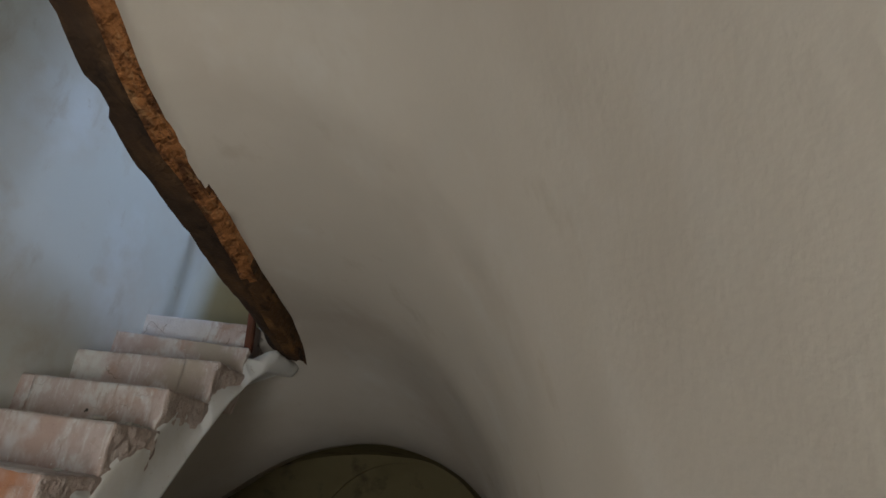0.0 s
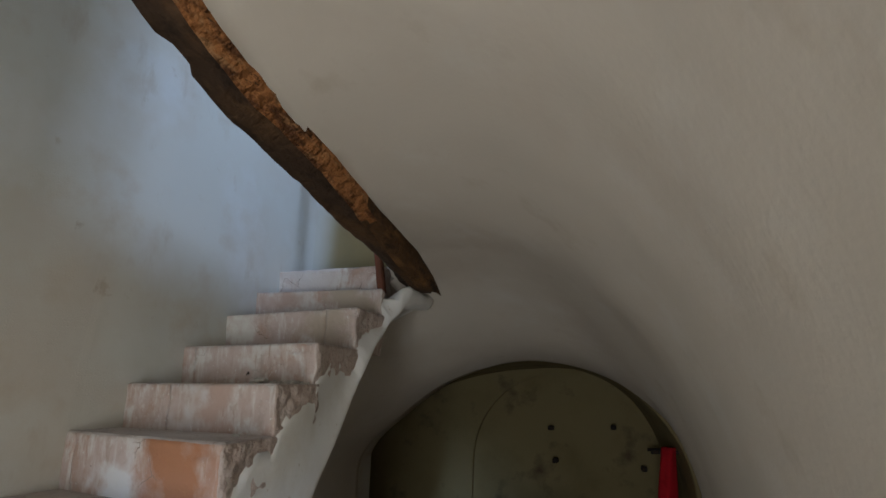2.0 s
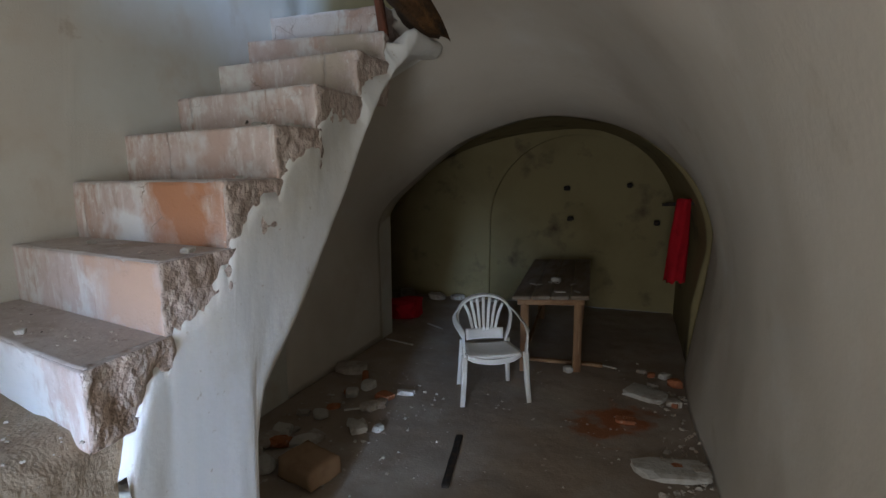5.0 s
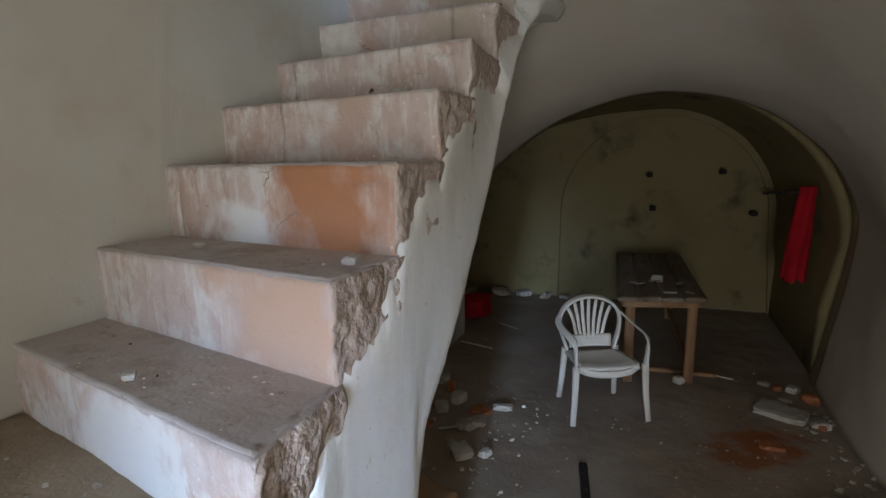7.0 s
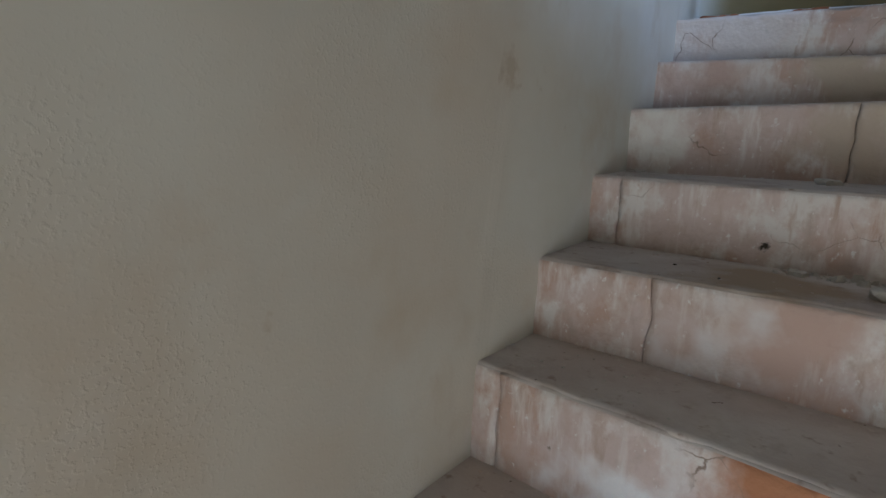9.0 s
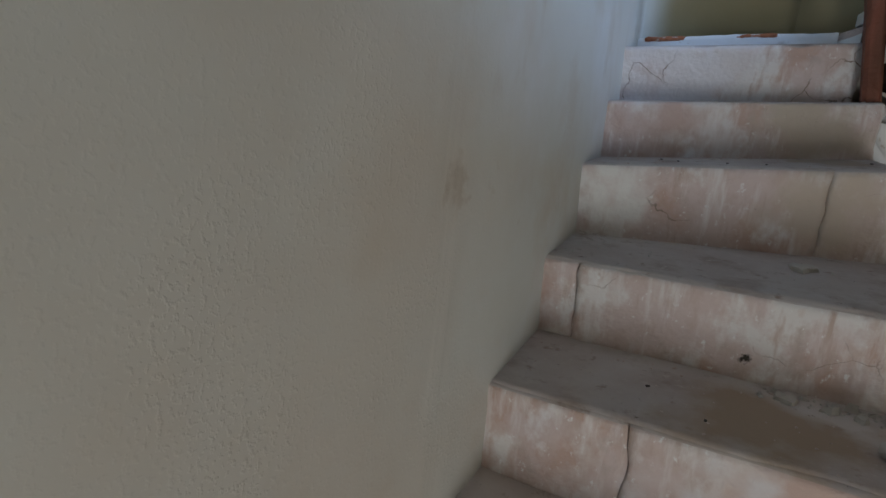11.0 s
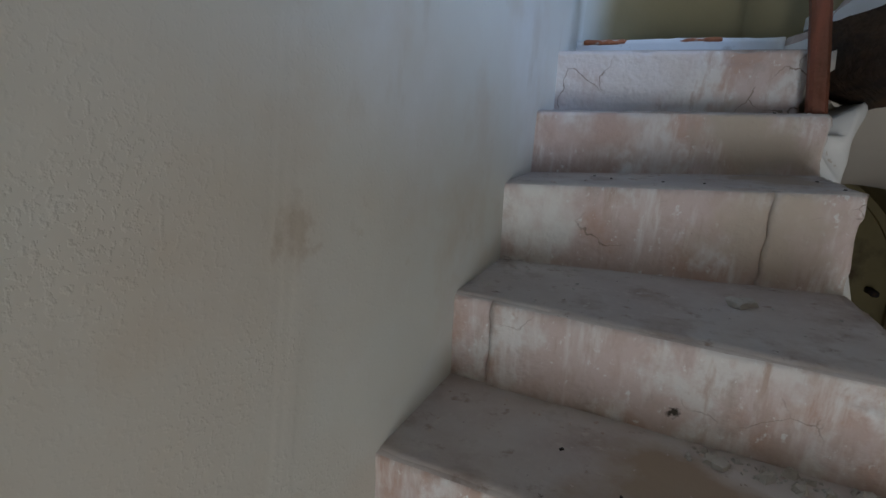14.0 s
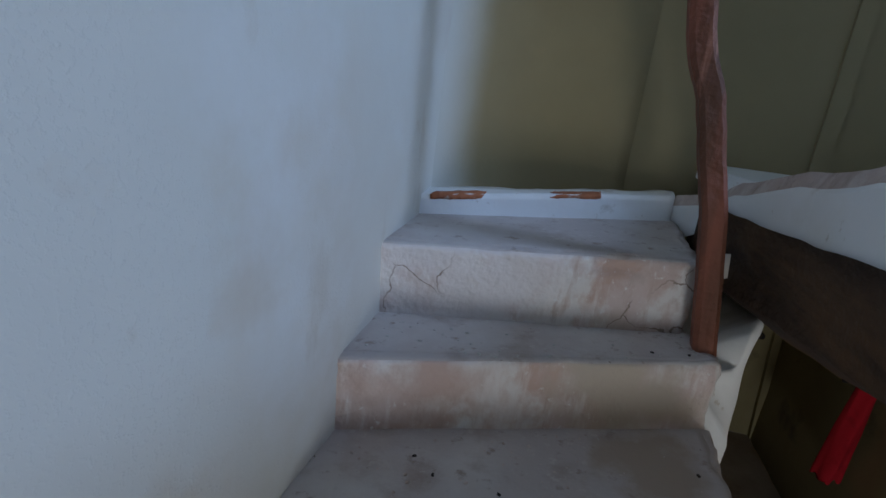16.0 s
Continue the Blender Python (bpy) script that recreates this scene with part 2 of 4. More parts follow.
CHAIR = surface("white_plastic", (0.74, 0.71, 0.64), [((0.60, 0.55, 0.46), 6, 0.55, 0.8, 6)], rough=0.45, bump=0.04)
CLOTH = surface("red_cloth", (0.45, 0.010, 0.02), [((0.32, 0.006, 0.014), 8, 0.5, 0.7, 4)], rough=0.95, fine=300, bump=0.2)
DARK = surface("dark_wood", (0.035, 0.03, 0.028), [((0.08, 0.05, 0.03), 30, 0.5, 0.7, 4)], rough=0.8)
RUBBLE = surface("rubble", (0.38, 0.33, 0.28), [((0.55, 0.52, 0.47), 6, 0.45, 0.62, 7), ((0.27, 0.21, 0.17), 12, 0.55, 0.7, 6)], fine=50, scale=12, bump=0.6)
PALE = surface("pale_fragment", (0.52, 0.50, 0.46), [((0.38, 0.34, 0.29), 11, 0.52, 0.68, 7)], fine=60, scale=14, bump=0.4)
BRICK = surface("brick_fragment", (0.40, 0.15, 0.07), [((0.28, 0.11, 0.06), 14, 0.5, 0.66, 6), ((0.50, 0.38, 0.30), 20, 0.6, 0.7, 6)], fine=60, scale=14, bump=0.5)
CARD = surface("cardboard", (0.36, 0.24, 0.15), [((0.26, 0.16, 0.10), 5, 0.5, 0.7, 6)], rough=0.9, bump=0.2)


def mesh_from(name, verts, faces, mat, smooth=False):
    me = bpy.data.meshes.new(name)
    me.from_pydata([tuple(v) for v in verts], [], faces)
    me.materials.append(mat)
    if smooth:
        me.polygons.foreach_set("use_smooth", [True] * len(me.polygons))
    me.update()
    return me


def thing(name, label="", category="", kind="", group=""):
    return tagged(new(name), label, category, group, kind)


def part(name, me, parent=None, label=""):
    ob = new(name, me)
    if parent:
        ob.parent = parent
    if label:
        ob["label"] = label
    return ob


def prism(name, outline, axis, a, b, mat):
    """A solid from an outline in the two other axes (in order), between a and b along axis; counter-clockwise from +axis."""
    def p(u, v, w):
        return {"x": (w, u, v), "y": (u, w, v), "z": (u, v, w)}[axis]
    n = len(outline)
    verts = [p(u, v, a) for u, v in outline] + [p(u, v, b) for u, v in outline]
    faces = [list(range(n))[::-1], list(range(n, 2 * n))] + [[i, (i + 1) % n, n + (i + 1) % n, n + i] for i in range(n)]
    me = mesh_from(name, verts, faces, mat)
    bm = bmesh.new()
    bm.from_mesh(me)
    bmesh.ops.recalc_face_normals(bm, faces=bm.faces)
    bm.to_mesh(me)
    bm.free()
    return me


def box(name, lo, hi, mat):
    return prism(name, [(lo[0], lo[1]), (hi[0], lo[1]), (hi[0], hi[1]), (lo[0], hi[1])], "z", lo[2], hi[2], mat)


def smooth(t):
    t = min(1.0, max(0.0, t))
    return t * t * (3 - 2 * t)


def lerp(t, table):
    for (a, u), (b, v) in zip(table, table[1:]):
        if t <= b:
            return u + (v - u) * (max(t, a) - a) / (b - a)
    return table[-1][1]


def fbm(p, scale, octaves=4):
    return noise.fractal(Vector(p) * scale, 0.9, 2.1, octaves)


def lattice(corners, nx, ny, nz, mats, shift=None, pick=None):
    """A box of eight corners (x, then y, then z running fastest to slowest: 000 100 010 110 001 ...) with a fine skin.
    shift(p, u, v, w) moves each point; pick(axis, end) gives a face's material slot."""
    c = [Vector(p) for p in corners]

    def at(u, v, w):
        low = (c[0] * (1 - u) + c[1] * u) * (1 - v) + (c[2] * (1 - u) + c[3] * u) * v
        high = (c[4] * (1 - u) + c[5] * u) * (1 - v) + (c[6] * (1 - u) + c[7] * u) * v
        return low * (1 - w) + high * w
    index, verts, faces, slots = {}, [], [], []
    size = (nx, ny, nz)

    def vert(key):
        if key not in index:
            u, v, w = (k / n for k, n in zip(key, size))
            p = at(u, v, w)
            index[key] = len(verts)
            verts.append(p + shift(p, u, v, w) if shift else p)
        return index[key]
    for axis in range(3):
        o1, o2 = (axis + 1) % 3, (axis + 2) % 3
        for end in (0, 1):
            for i in range(size[o1]):
                for j in range(size[o2]):
                    quad = []
                    for di, dj in ((0, 0), (1, 0), (1, 1), (0, 1)):
                        key = [0, 0, 0]
                        key[axis], key[o1], key[o2] = end * size[axis], i + di, j + dj
                        quad.append(vert(tuple(key)))
                    faces.append(quad if end else quad[::-1])
                    slots.append(pick(axis, end) if pick else 0)
    me = mesh_from("block", verts, faces, mats[0], True)
    for m in mats[1:]:
        me.materials.append(m)
    me.polygons.foreach_set("material_index", slots)
    me.update()
    return me


def corners_of(lo, hi):
    return [(x, y, z) for z in (lo[2], hi[2]) for y in (lo[1], hi[1]) for x in (lo[0], hi[0])]


def edge_round(u, v, w, dims, radius):
    """How far inwards a box's skin goes near its edges."""
    out = Vector((0, 0, 0))
    near = [min(t, 1 - t) * d for t, d in zip((u, v, w), dims)]
    for i in range(3):
        others = [near[j] for j in range(3) if j != i]
        e = min(others)
        if near[i] < 1e-6 and e < radius:
            t = (u, v, w)[i]
            out[i] = (1 if t < 0.5 else -1) * (radius - math.sqrt(max(0.0, radius ** 2 - (radius - e) ** 2))) * 0.8
    return out


def rough_block(corners, mats, cell=0.03, rough=0.006, radius=0.012, scale=9.0, pick=None):
    c = [Vector(p) for p in corners]
    dims = ((c[1] - c[0]).length, (c[2] - c[0]).length, (c[4] - c[0]).length)
    n = [max(2, min(60, round(d / cell))) for d in dims]

    def shift(p, u, v, w):
        k = Vector((fbm(p, scale), fbm(p + Vector((7, 3, 1)), scale), fbm(p + Vector((2, 9, 5)), scale)))
        return k * rough + edge_round(u, v, w, dims, radius)
    return lattice(corners, *n, mats, shift, pick)


def sweep(name, path, width, depth, mat, up=(0, 0, 1), taper=1.0, soft=True):
    """A bar of rectangular section with clipped corners along a path."""
    pts = [Vector(p) for p in path]
    verts, faces = [], []
    ring = [(-0.5, -0.3), (-0.3, -0.5), (0.3, -0.5), (0.5, -0.3), (0.5, 0.3), (0.3, 0.5), (-0.3, 0.5), (-0.5, 0.3)]
    for i, p in enumerate(pts):
        d = (pts[min(i + 1, len(pts) - 1)] - pts[max(i - 1, 0)]).normalized()
        side = d.cross(Vector(up)).normalized()
        top = side.cross(d)
        k = 1 + (taper - 1) * i / (len(pts) - 1)
        verts += [p + side * a * width * k + top * b * depth * k for a, b in ring]
    for i in range(len(pts) - 1):
        faces += [[8 * i + j, 8 * i + (j + 1) % 8, 8 * i + 8 + (j + 1) % 8, 8 * i + 8 + j] for j in range(8)]
    faces += [list(range(8))[::-1], [8 * (len(pts) - 1) + j for j in range(8)]]
    return mesh_from(name, verts, faces, mat, soft)


def curve(points, n=16):
    """Points along a smooth curve through the given ones."""
    p = [Vector(q) for q in points]
    p = [2 * p[0] - p[1]] + p + [2 * p[-1] - p[-2]]
    out = []
    for i in range(1, len(p) - 2):
        for j in range(n):
            t = j / n
            a, b, c, d = p[i - 1:i + 3]
            out.append(0.5 * (2 * b + (c - a) * t + (2 * a - 5 * b + 4 * c - d) * t ** 2 + (3 * b - a - 3 * c + d) * t ** 3))
    return out + [p[-2]]


# ---- plan ----
TOP = 6.0          # upper ceiling
UPPER = 3.06       # upper floor
ARCH = 2.20        # plane of the arch
BACK = 4.52        # back wall of the far chamber
PLATFORM = 1.20
# step: nosing left y, nosing right x, y, height left, height right
STEPS = [(-2.07, 1.05, -2.33, 1.41, 1.415), (-1.785, 1.015, -2.00, 1.653, 1.672), (-1.50, 1.02, -1.67, 1.914, 1.934), (-1.222, 1.005, -1.32, 2.139, 2.165),
         (-0.873, 0.995, -0.98, 2.354, 2.379), (-0.543, 0.92, -0.42, 2.579, 2.64), (-0.281, 0.905, -0.02, 2.773, 2.824), (-0.029, 0.835, 0.11, 2.971, 3.02)]


def wall_x(y):
    """The stair wall's face, which bows a little."""
    return lerp(y, [(-2.3, -0.065), (-1.8, -0.05), (-1.2, 0.01), (-0.7, 0.035), (-0.3, 0.05), (0.5, 0.06)])


def beam_x(y):
    """The beam's edge towards the stair."""
    return lerp(y, [(-6.5, 1.0), (-0.4, 1.0), (0.0, 0.96), (0.3, 0.88), (0.45, 0.86), (0.8, 0.92)])


def beam_far(y):
    return lerp(y, [(-6.5, 1.22), (-2.1, 1.21), (-1.0, 1.19), (-0.4, 1.15), (0.1, 1.12), (0.45, 1.10), (0.8, 1.08)])


def beam_z(y):
    """The beam's lower edge: it climbs towards the front of the house."""
    return lerp(y, [(-6.5, 4.92), (-2.47, 3.46), (-2.2, 3.33), (-1.84, 3.23), (-1.33, 3.14), (-0.78, 3.03), (-0.29, 2.97), (0.12, 2.925), (0.6, 2.915), (0.8, 2.92)])


def right_wall(y):
    return lerp(y, [(FRONT, 3.25), (0.4, 3.0), (1.3, 2.92), (2.2, 2.88), (2.3, 2.88)])


def left_wall(y):
    return lerp(y, [(-2.1, -0.06), (-0.5, -0.30), (0.7, -0.31), (ARCH, -0.29)])


END = curve([(x, 0, z) for x, z in ((2.88, 0), (2.96, 0.5), (3.03, 1.0), (3.05, 1.42), (2.89, 1.78), (2.68, 2.03), (2.40, 2.24), (2.06, 2.37), (1.60, 2.43), (1.10, 2.36), (0.60, 2.15), (0.08, 1.76), (-0.26, 1.40), (-0.29, 0.95), (-0.29, 0.5), (-0.29, 0))], 8)


def vault_point(u, y):
    """u from 0 (right floor) to 1 (left floor)."""
    r, lft, s = right_wall(y), left_wall(y), 1.15
    a = beam_z(min(y, 0.3)) + 0.15
    if u < 0.2:
        p = Vector((r, y, s * u / 0.2))
    elif u > 0.8:
        p = Vector((lft, y, s * (1 - u) / 0.2))
    else:
        ang = math.pi * (u - 0.2) / 0.6
        p = Vector(((r + lft) / 2 + (r - lft) / 2 * math.cos(ang), y, s + (a - s) * math.sin(ang)))
    k = u * (len(END) - 1)
    i = min(int(k), len(END) - 2)
    e = END[i].lerp(END[i + 1], k - i)
    t = smooth((ARCH - y) / 2.3)
    q = Vector((e.x, y, e.z)).lerp(p, t)
    return q + Vector((0.012 * fbm(q, 1.3), 0, 0.012 * fbm(q + Vector((5, 5, 5)), 1.3)))


def vault():
    cut = 0.45
    ys = [FRONT + (cut - FRONT) * i / 80 for i in range(81)] + [cut + (ARCH - cut) * i / 26 for i in range(1, 27)]
    nj = 100
    us = [j / nj for j in range(nj + 1)]
    verts, faces = [], []
    bare = [[vault_point(u, y) for u in us] for y in ys]
    for y, row in zip(ys, bare):
        for u, p in zip(us, row):
            q = p.copy()
            if y < 0.12 and 0.3 < u < 0.8:
                q.x = max(q.x, beam_far(y) - 0.015)
            verts.append(q)
    for i in range(len(ys) - 1):
        for j in range(nj):
            a = [bare[i][j], bare[i][j + 1], bare[i + 1][j + 1], bare[i + 1][j]]
            c = sum(a, Vector()) / 4
            if c.y < cut and us[j] > 0.3 and max(v.x for v in a) < (beam_far(c.y) if c.y < 0.15 else 0.88):
                continue
            if c.y < -1.0 and us[j] > 0.75:
                continue
            faces.append([i * (nj + 1) + j, i * (nj + 1) + j + 1, (i + 1) * (nj + 1) + j + 1, (i + 1) * (nj + 1) + j])
    ob = new("ceiling_vault", mesh_from("vault", verts, faces, VAULT, True))
    mod = ob.modifiers.new("thick", "SOLIDIFY")
    mod.thickness, mod.offset = 0.06, -1
    return tagged(ob, "cream lime-plastered barrel vault running down into the side wall", "vault", kind="structure")


vault()


def floor():
    nx, ny = 90, 180
    x0, x1, y0, y1 = -1.6, 3.4, FRONT, BACK + 0.1
    verts = []
    for j in range(ny + 1):
        for i in range(nx + 1):
            x, y = x0 + (x1 - x0) * i / nx, y0 + (y1 - y0) * j / ny
            verts.append((x, y, 0.012 * fbm((x, y, 0), 1.5) + 0.006 * fbm((x, y, 3), 7)))
    faces = [[j * (nx + 1) + i, j * (nx + 1) + i + 1, (j + 1) * (nx + 1) + i + 1, (j + 1) * (nx + 1) + i] for j in range(ny) for i in range(nx)]
    return tagged(new("floor", mesh_from("floor", verts, faces, DUST, True)), "grey-brown dusty earth floor strewn with rubble", "floor", kind="structure")


floor()


def wall(name, me, label, category="wall"):
    return tagged(new(name, me), label, category, kind="structure")




def west_wall():
    """The stair wall, open below where the stair flies over the passage."""
    ys = [FRONT + (-2.4 - FRONT) * i / 12 for i in range(12)] + [-2.4 + 0.06 * i for i in range(56)]
    zs = [i / 40 for i in range(41)]
    verts, faces = [], []
    for y in ys:
        low = lerp(y, [(-1.5, -0.1), (-1.45, 0.85), (0.4, 2.75), (0.9, 2.9)])
        for t in zs:
            z = low + (TOP - low) * t
            verts.append((wall_x(y) + 0.006 * fbm((0, y, z), 1.1) + 0.003 * fbm((4, y, z), 3.5), y, z))
    n, k = len(zs), len(verts)
    verts += [(-0.35, v[1], v[2]) for v in verts]
    for i in range(len(ys) - 1):
        for j in range(n - 1):
            c = i * n + j
            faces += [[c, c + n, c + n + 1, c + 1], [k + c, k + c + 1, k + c + n + 1, k + c + n]]
        c = i * n
        faces += [[c, k + c, k + c + n, c + n], [c + n - 1, c + 2 * n - 1, k + c + 2 * n - 1, k + c + n - 1]]
    return wall("wall_west", mesh_from("wall_west", verts, faces, PLASTER, True), "cream plastered wall with faint stains and trowel marks")


west_wall()
wall("wall_under_stair", prism("wall_under", [(-0.06, -2.1), (-0.30, -0.5), (-0.31, 0.7), (-0.30, ARCH + 0.3), (-0.75, ARCH + 0.3), (-0.75, -2.1)], "z", -0.05, 2.2, PLASTER), "shaded plaster wall below the flying stair")


def arch_wall():
    """The reveal of the arch and the wall behind it, round the vault's own end."""
    line = [vault_point(i / 80, ARCH) for i in range(81)]
    n, verts, faces = 81, [], []
    for yy, grow in ((ARCH, 0.0), (ARCH + 0.04, 0.012), (ARCH + 0.3, 0.03)):
        verts += [(p.x + (p.x - 1.2) * grow * 0.6, yy, p.z + grow * (1 if 0.12 < i / 80 < 0.88 else 0)) for i, p in enumerate(line)]
    verts += [(p.x + (p.x - 1.2) * 0.8, ARCH + 0.3, p.z + (1.2 if 0 < i < 80 else 0)) for i, p in enumerate(line)]
    for r in range(3):
        faces += [[n * r + i, n * r + i + 1, n * r + n + i + 1, n * r + n + i] for i in range(n - 1)]
    return wall("wall_arch", mesh_from("wall_arch", verts, faces, VAULT, True), "rounded plaster arch opening into the far chamber", "arch")


arch_wall()


def back_wall():
    """The chamber's end wall with a shallow blind arch."""
    arc = [(2.83, 0.0)] + [(1.55 + 1.21 * math.cos(math.pi * i / 32), 1.14 + 1.22 * math.sin(math.pi * i / 32)) for i in range(33)] + [(0.33, 0.0)]
    n = len(arc)
    verts = [(x, BACK - 0.07, z) for x, z in arc] + [(x, BACK, z) for x, z in arc]
    faces = [[i, i + 1, n + i + 1, n + i] for i in range(n - 1)] + [list(range(n, 2 * n))]
    outer = [(3.2, -0.05)] + [(min(3.2, max(-1.6, 1.55 + 3.2 * math.cos(math.pi * i / 32))), min(3.4, 1.15 + 3.2 * math.sin(math.pi * i / 32))) for i in range(33)] + [(-1.6, -0.05)]
    verts += [(x, BACK - 0.07, z) for x, z in outer]
    faces += [[i, 2 * n + i, 2 * n + i + 1, i + 1] for i in range(n - 1)]
    return wall("wall_back", mesh_from("wall_back", verts, faces, CHAMBER_SHADED), "brown-stained plaster end wall with a shallow blind arch, shade painted in as olive")


back_wall()


def chamber_vault():
    """The chamber's own shell: east wall rising into the crown, from the arch to the end wall."""
    n, m = 40, 16
    verts, faces = [], []
    for j in range(m + 1):
        t = j / m
        y = ARCH + 0.26 + (BACK - ARCH - 0.26) * t
        cx, rx, rz, foot = 1.55 - 0.02 * (1 - t), 1.28 + 0.24 * (1 - t), 1.29 + 0.06 * (1 - t), 2.84 + 0.08 * (1 - t)
        row = [(foot, -0.1), (foot + 0.02, 0.6)] + [(cx + (rx if i < n * 0.54 else 2.6) * math.cos(0.93 * math.pi * i / n), 1.14 + rz * math.sin(0.93 * math.pi * i / n)) for i in range(n + 1)]
        verts += [(x + 0.008 * fbm((x, y, z), 1.7), y, z + 0.008 * fbm((y, x, z), 1.7)) for x, z in row]
    k = n + 3
    for j in range(m):
        faces += [[k * j + i, k * j + i + 1, k * j + k + i + 1, k * j + k + i] for i in range(k - 1)]
    ob = wall("wall_chamber_east", mesh_from("wall_chamber_east", verts, faces, CHAMBER_SHADED, True), "plastered vault and side wall of the chamber, shade painted into the colour")
    mod = ob.modifiers.new("thick", "SOLIDIFY")
    mod.thickness, mod.offset = 0.08, -1
    return ob


chamber_vault()
wall("wall_chamber_west", box("wall_chamber_west", (-1.6, ARCH + 0.3, -0.1), (-1.3, BACK, 3.4), CHAMBER_SHADED), "soot-patched side wall of the chamber, darkened in colour for shade")
wall("ceiling_chamber", box("ceiling_chamber", (-1.6, ARCH + 0.3, 2.62), (3.3, BACK, 2.9), CHAMBER_SHADED), "plastered chamber ceiling with its shade in the colour", "ceiling")
wall("wall_south", prism("wall_south", [(-0.3, -0.1), (DOOR_X0, -0.1), (DOOR_X0, DOOR_H), (DOOR_X1, DOOR_H), (DOOR_X1, -0.1), (5.6, -0.1), (5.6, TOP), (-0.3, TOP)], "y", FRONT - 0.3, FRONT, PLASTER), "plastered front wall with the house door standing open")
wall("ground", box("ground", (-30, -40, -0.3), (30, FRONT, -0.02), DUST), "dusty yard before the door", "ground")

# upper room: floor, kerb along the stairwell, back wall with niche, unseen partition whose gap trims the light
ys = [-0.25, -0.6, -1.2, -1.9, -2.2, -3.0, -6.5]
verts = [(x, y, beam_z(y) + dz) for y in ys for x, dz in ((beam_x(y) + 0.05, 0.34), (5.5, 0.34), (5.5, 0.24), (beam_x(y) + 0.05, 0.24))]
faces = [[4 * i + q, 4 * i + (q + 1) % 4, 4 * i + 4 + (q + 1) % 4, 4 * i + 4 + q] for i in range(len(ys) - 1) for q in range(4)] + [[0, 1, 2, 3], [4 * len(ys) - 1 - q for q in range(4)]]
wall("upper_floor", mesh_from("upper_floor", verts, faces, LIME), "dusty plastered upper floor beside the stairwell", "floor")
wall("upper_floor_north", prism("upper_floor_north", [(0.88, 0.60), (0.88, 0.9), (5.5, 0.9), (5.5, -0.25), (1.06, -0.25), (1.04, 0.3)][::-1], "z", 3.14, 3.19, LIME), "dusty plastered floor at the stair head", "floor")
wall("upper_floor_west", prism("upper_floor_west", [(0, 0.33), (0.80, 0.56), (0.80, 0.9), (0, 0.9)], "z", 2.8, UPPER - 0.05, LIME), "dusty landing at the stair head", "landing")


def kerb():
    ys = [0.36 - 0.06 * i for i in range(112)]
    inner = [Vector((0.79, 0.54, 0)), Vector((0.84, 0.50, 0)), Vector((0.89, 0.43, 0))] + [Vector((beam_x(y) + 0.015 + 0.006 * fbm((0, y, 0), 4), y, 0)) for y in ys]
    verts, faces = [], []
    for i, p in enumerate(inner):
        top = beam_z(p.y) + lerp(p.y, [(-1.2, 0.42), (-0.15, 0.37), (0.1, 0.33), (0.3, 0.28), (0.54, 0.18)]) + 0.010 * fbm(p, 6)
        bottom = beam_z(p.y) + lerp(p.y, [(0.3, 0.19), (0.5, 0.06)]) + 0.008 * fbm(p + Vector((1, 1, 1)), 8)
        for dx, z in ((0, bottom), (0, top - 0.045), (0.004, top - 0.035), (0.018, top), (0.14, top + 0.004), (0.14, bottom - 0.02)):
            verts.append((p.x + dx, p.y + dx * 0.3, z))
    for i in range(len(inner) - 1):
        faces += [[6 * i + j, 6 * i + 6 + j, 6 * i + 7 + j, 6 * i + 1 + j] for j in range(5)]
    me = mesh_from("kerb", verts, faces, LIME)
    me.materials.append(BROKEN)
    me.polygons.foreach_set("material_index", [1 if i % 5 == 2 and fbm((0, i // 5, 0), 0.37) > -0.6 else 0 for i in range(len(faces))])
    return wall("kerb", me, "white plaster kerb along the stairwell with a chipped grey rim", "kerb")


kerb()


def landing_lip():
    def shift(p, u, v, w):
        return Vector((0, 0.004 * fbm(p, 12), (0.006 * fbm(p, 9) if w > 0.9 else 0)))
    me = lattice([(0.0, 0.26, 2.94), (0.80, 0.515, 2.98), (0.0, 0.40, 2.94), (0.80, 0.60, 2.98), (0.0, 0.268, 3.025), (0.80, 0.523, 3.10), (0.0, 0.40, 3.025), (0.80, 0.60, 3.10)], 40, 4, 6, [LIME, BRICK], shift)
    lip = wall("landing_lip", me, "whitewashed upstand at the stair head with worn tile edge", "threshold")
    for a, b in ((0.08, 0.24), (0.42, 0.58)):
        (y0, z0), (y1, z1) = [(0.268 + 0.319 * x, 3.025 + 0.094 * x) for x in (a, b)]
        me = rough_block([(x, y + dy, z + dz) for dz in (-0.017, 0.005) for dy in (-0.006, 0.05) for x, y, z in ((a, y0, z0), (b, y1, z1))], [BRICK], 0.015, 0.004, 0.005, 25)
        part("tile", me, lip, "worn orange clay tile edge")


landing_lip()
wall("wall_upper_north", prism("wall_upper_north", [(0, 2.9), (1.6, 2.9), (1.6, TOP), (0, TOP)], "y", 0.70, 1.0, UPPER_SHADED), "plaster wall of the upper room, its shade painted in as dark olive")


def rounded(name, outline, z0, z1, mat):
    n = len(outline)
    verts = [(x, y, z) for z in (z0, z1) for x, y in outline]
    me = mesh_from(name, verts, [[i, (i + 1) % n, n + (i + 1) % n, n + i] for i in range(n)], mat, True)
    return me


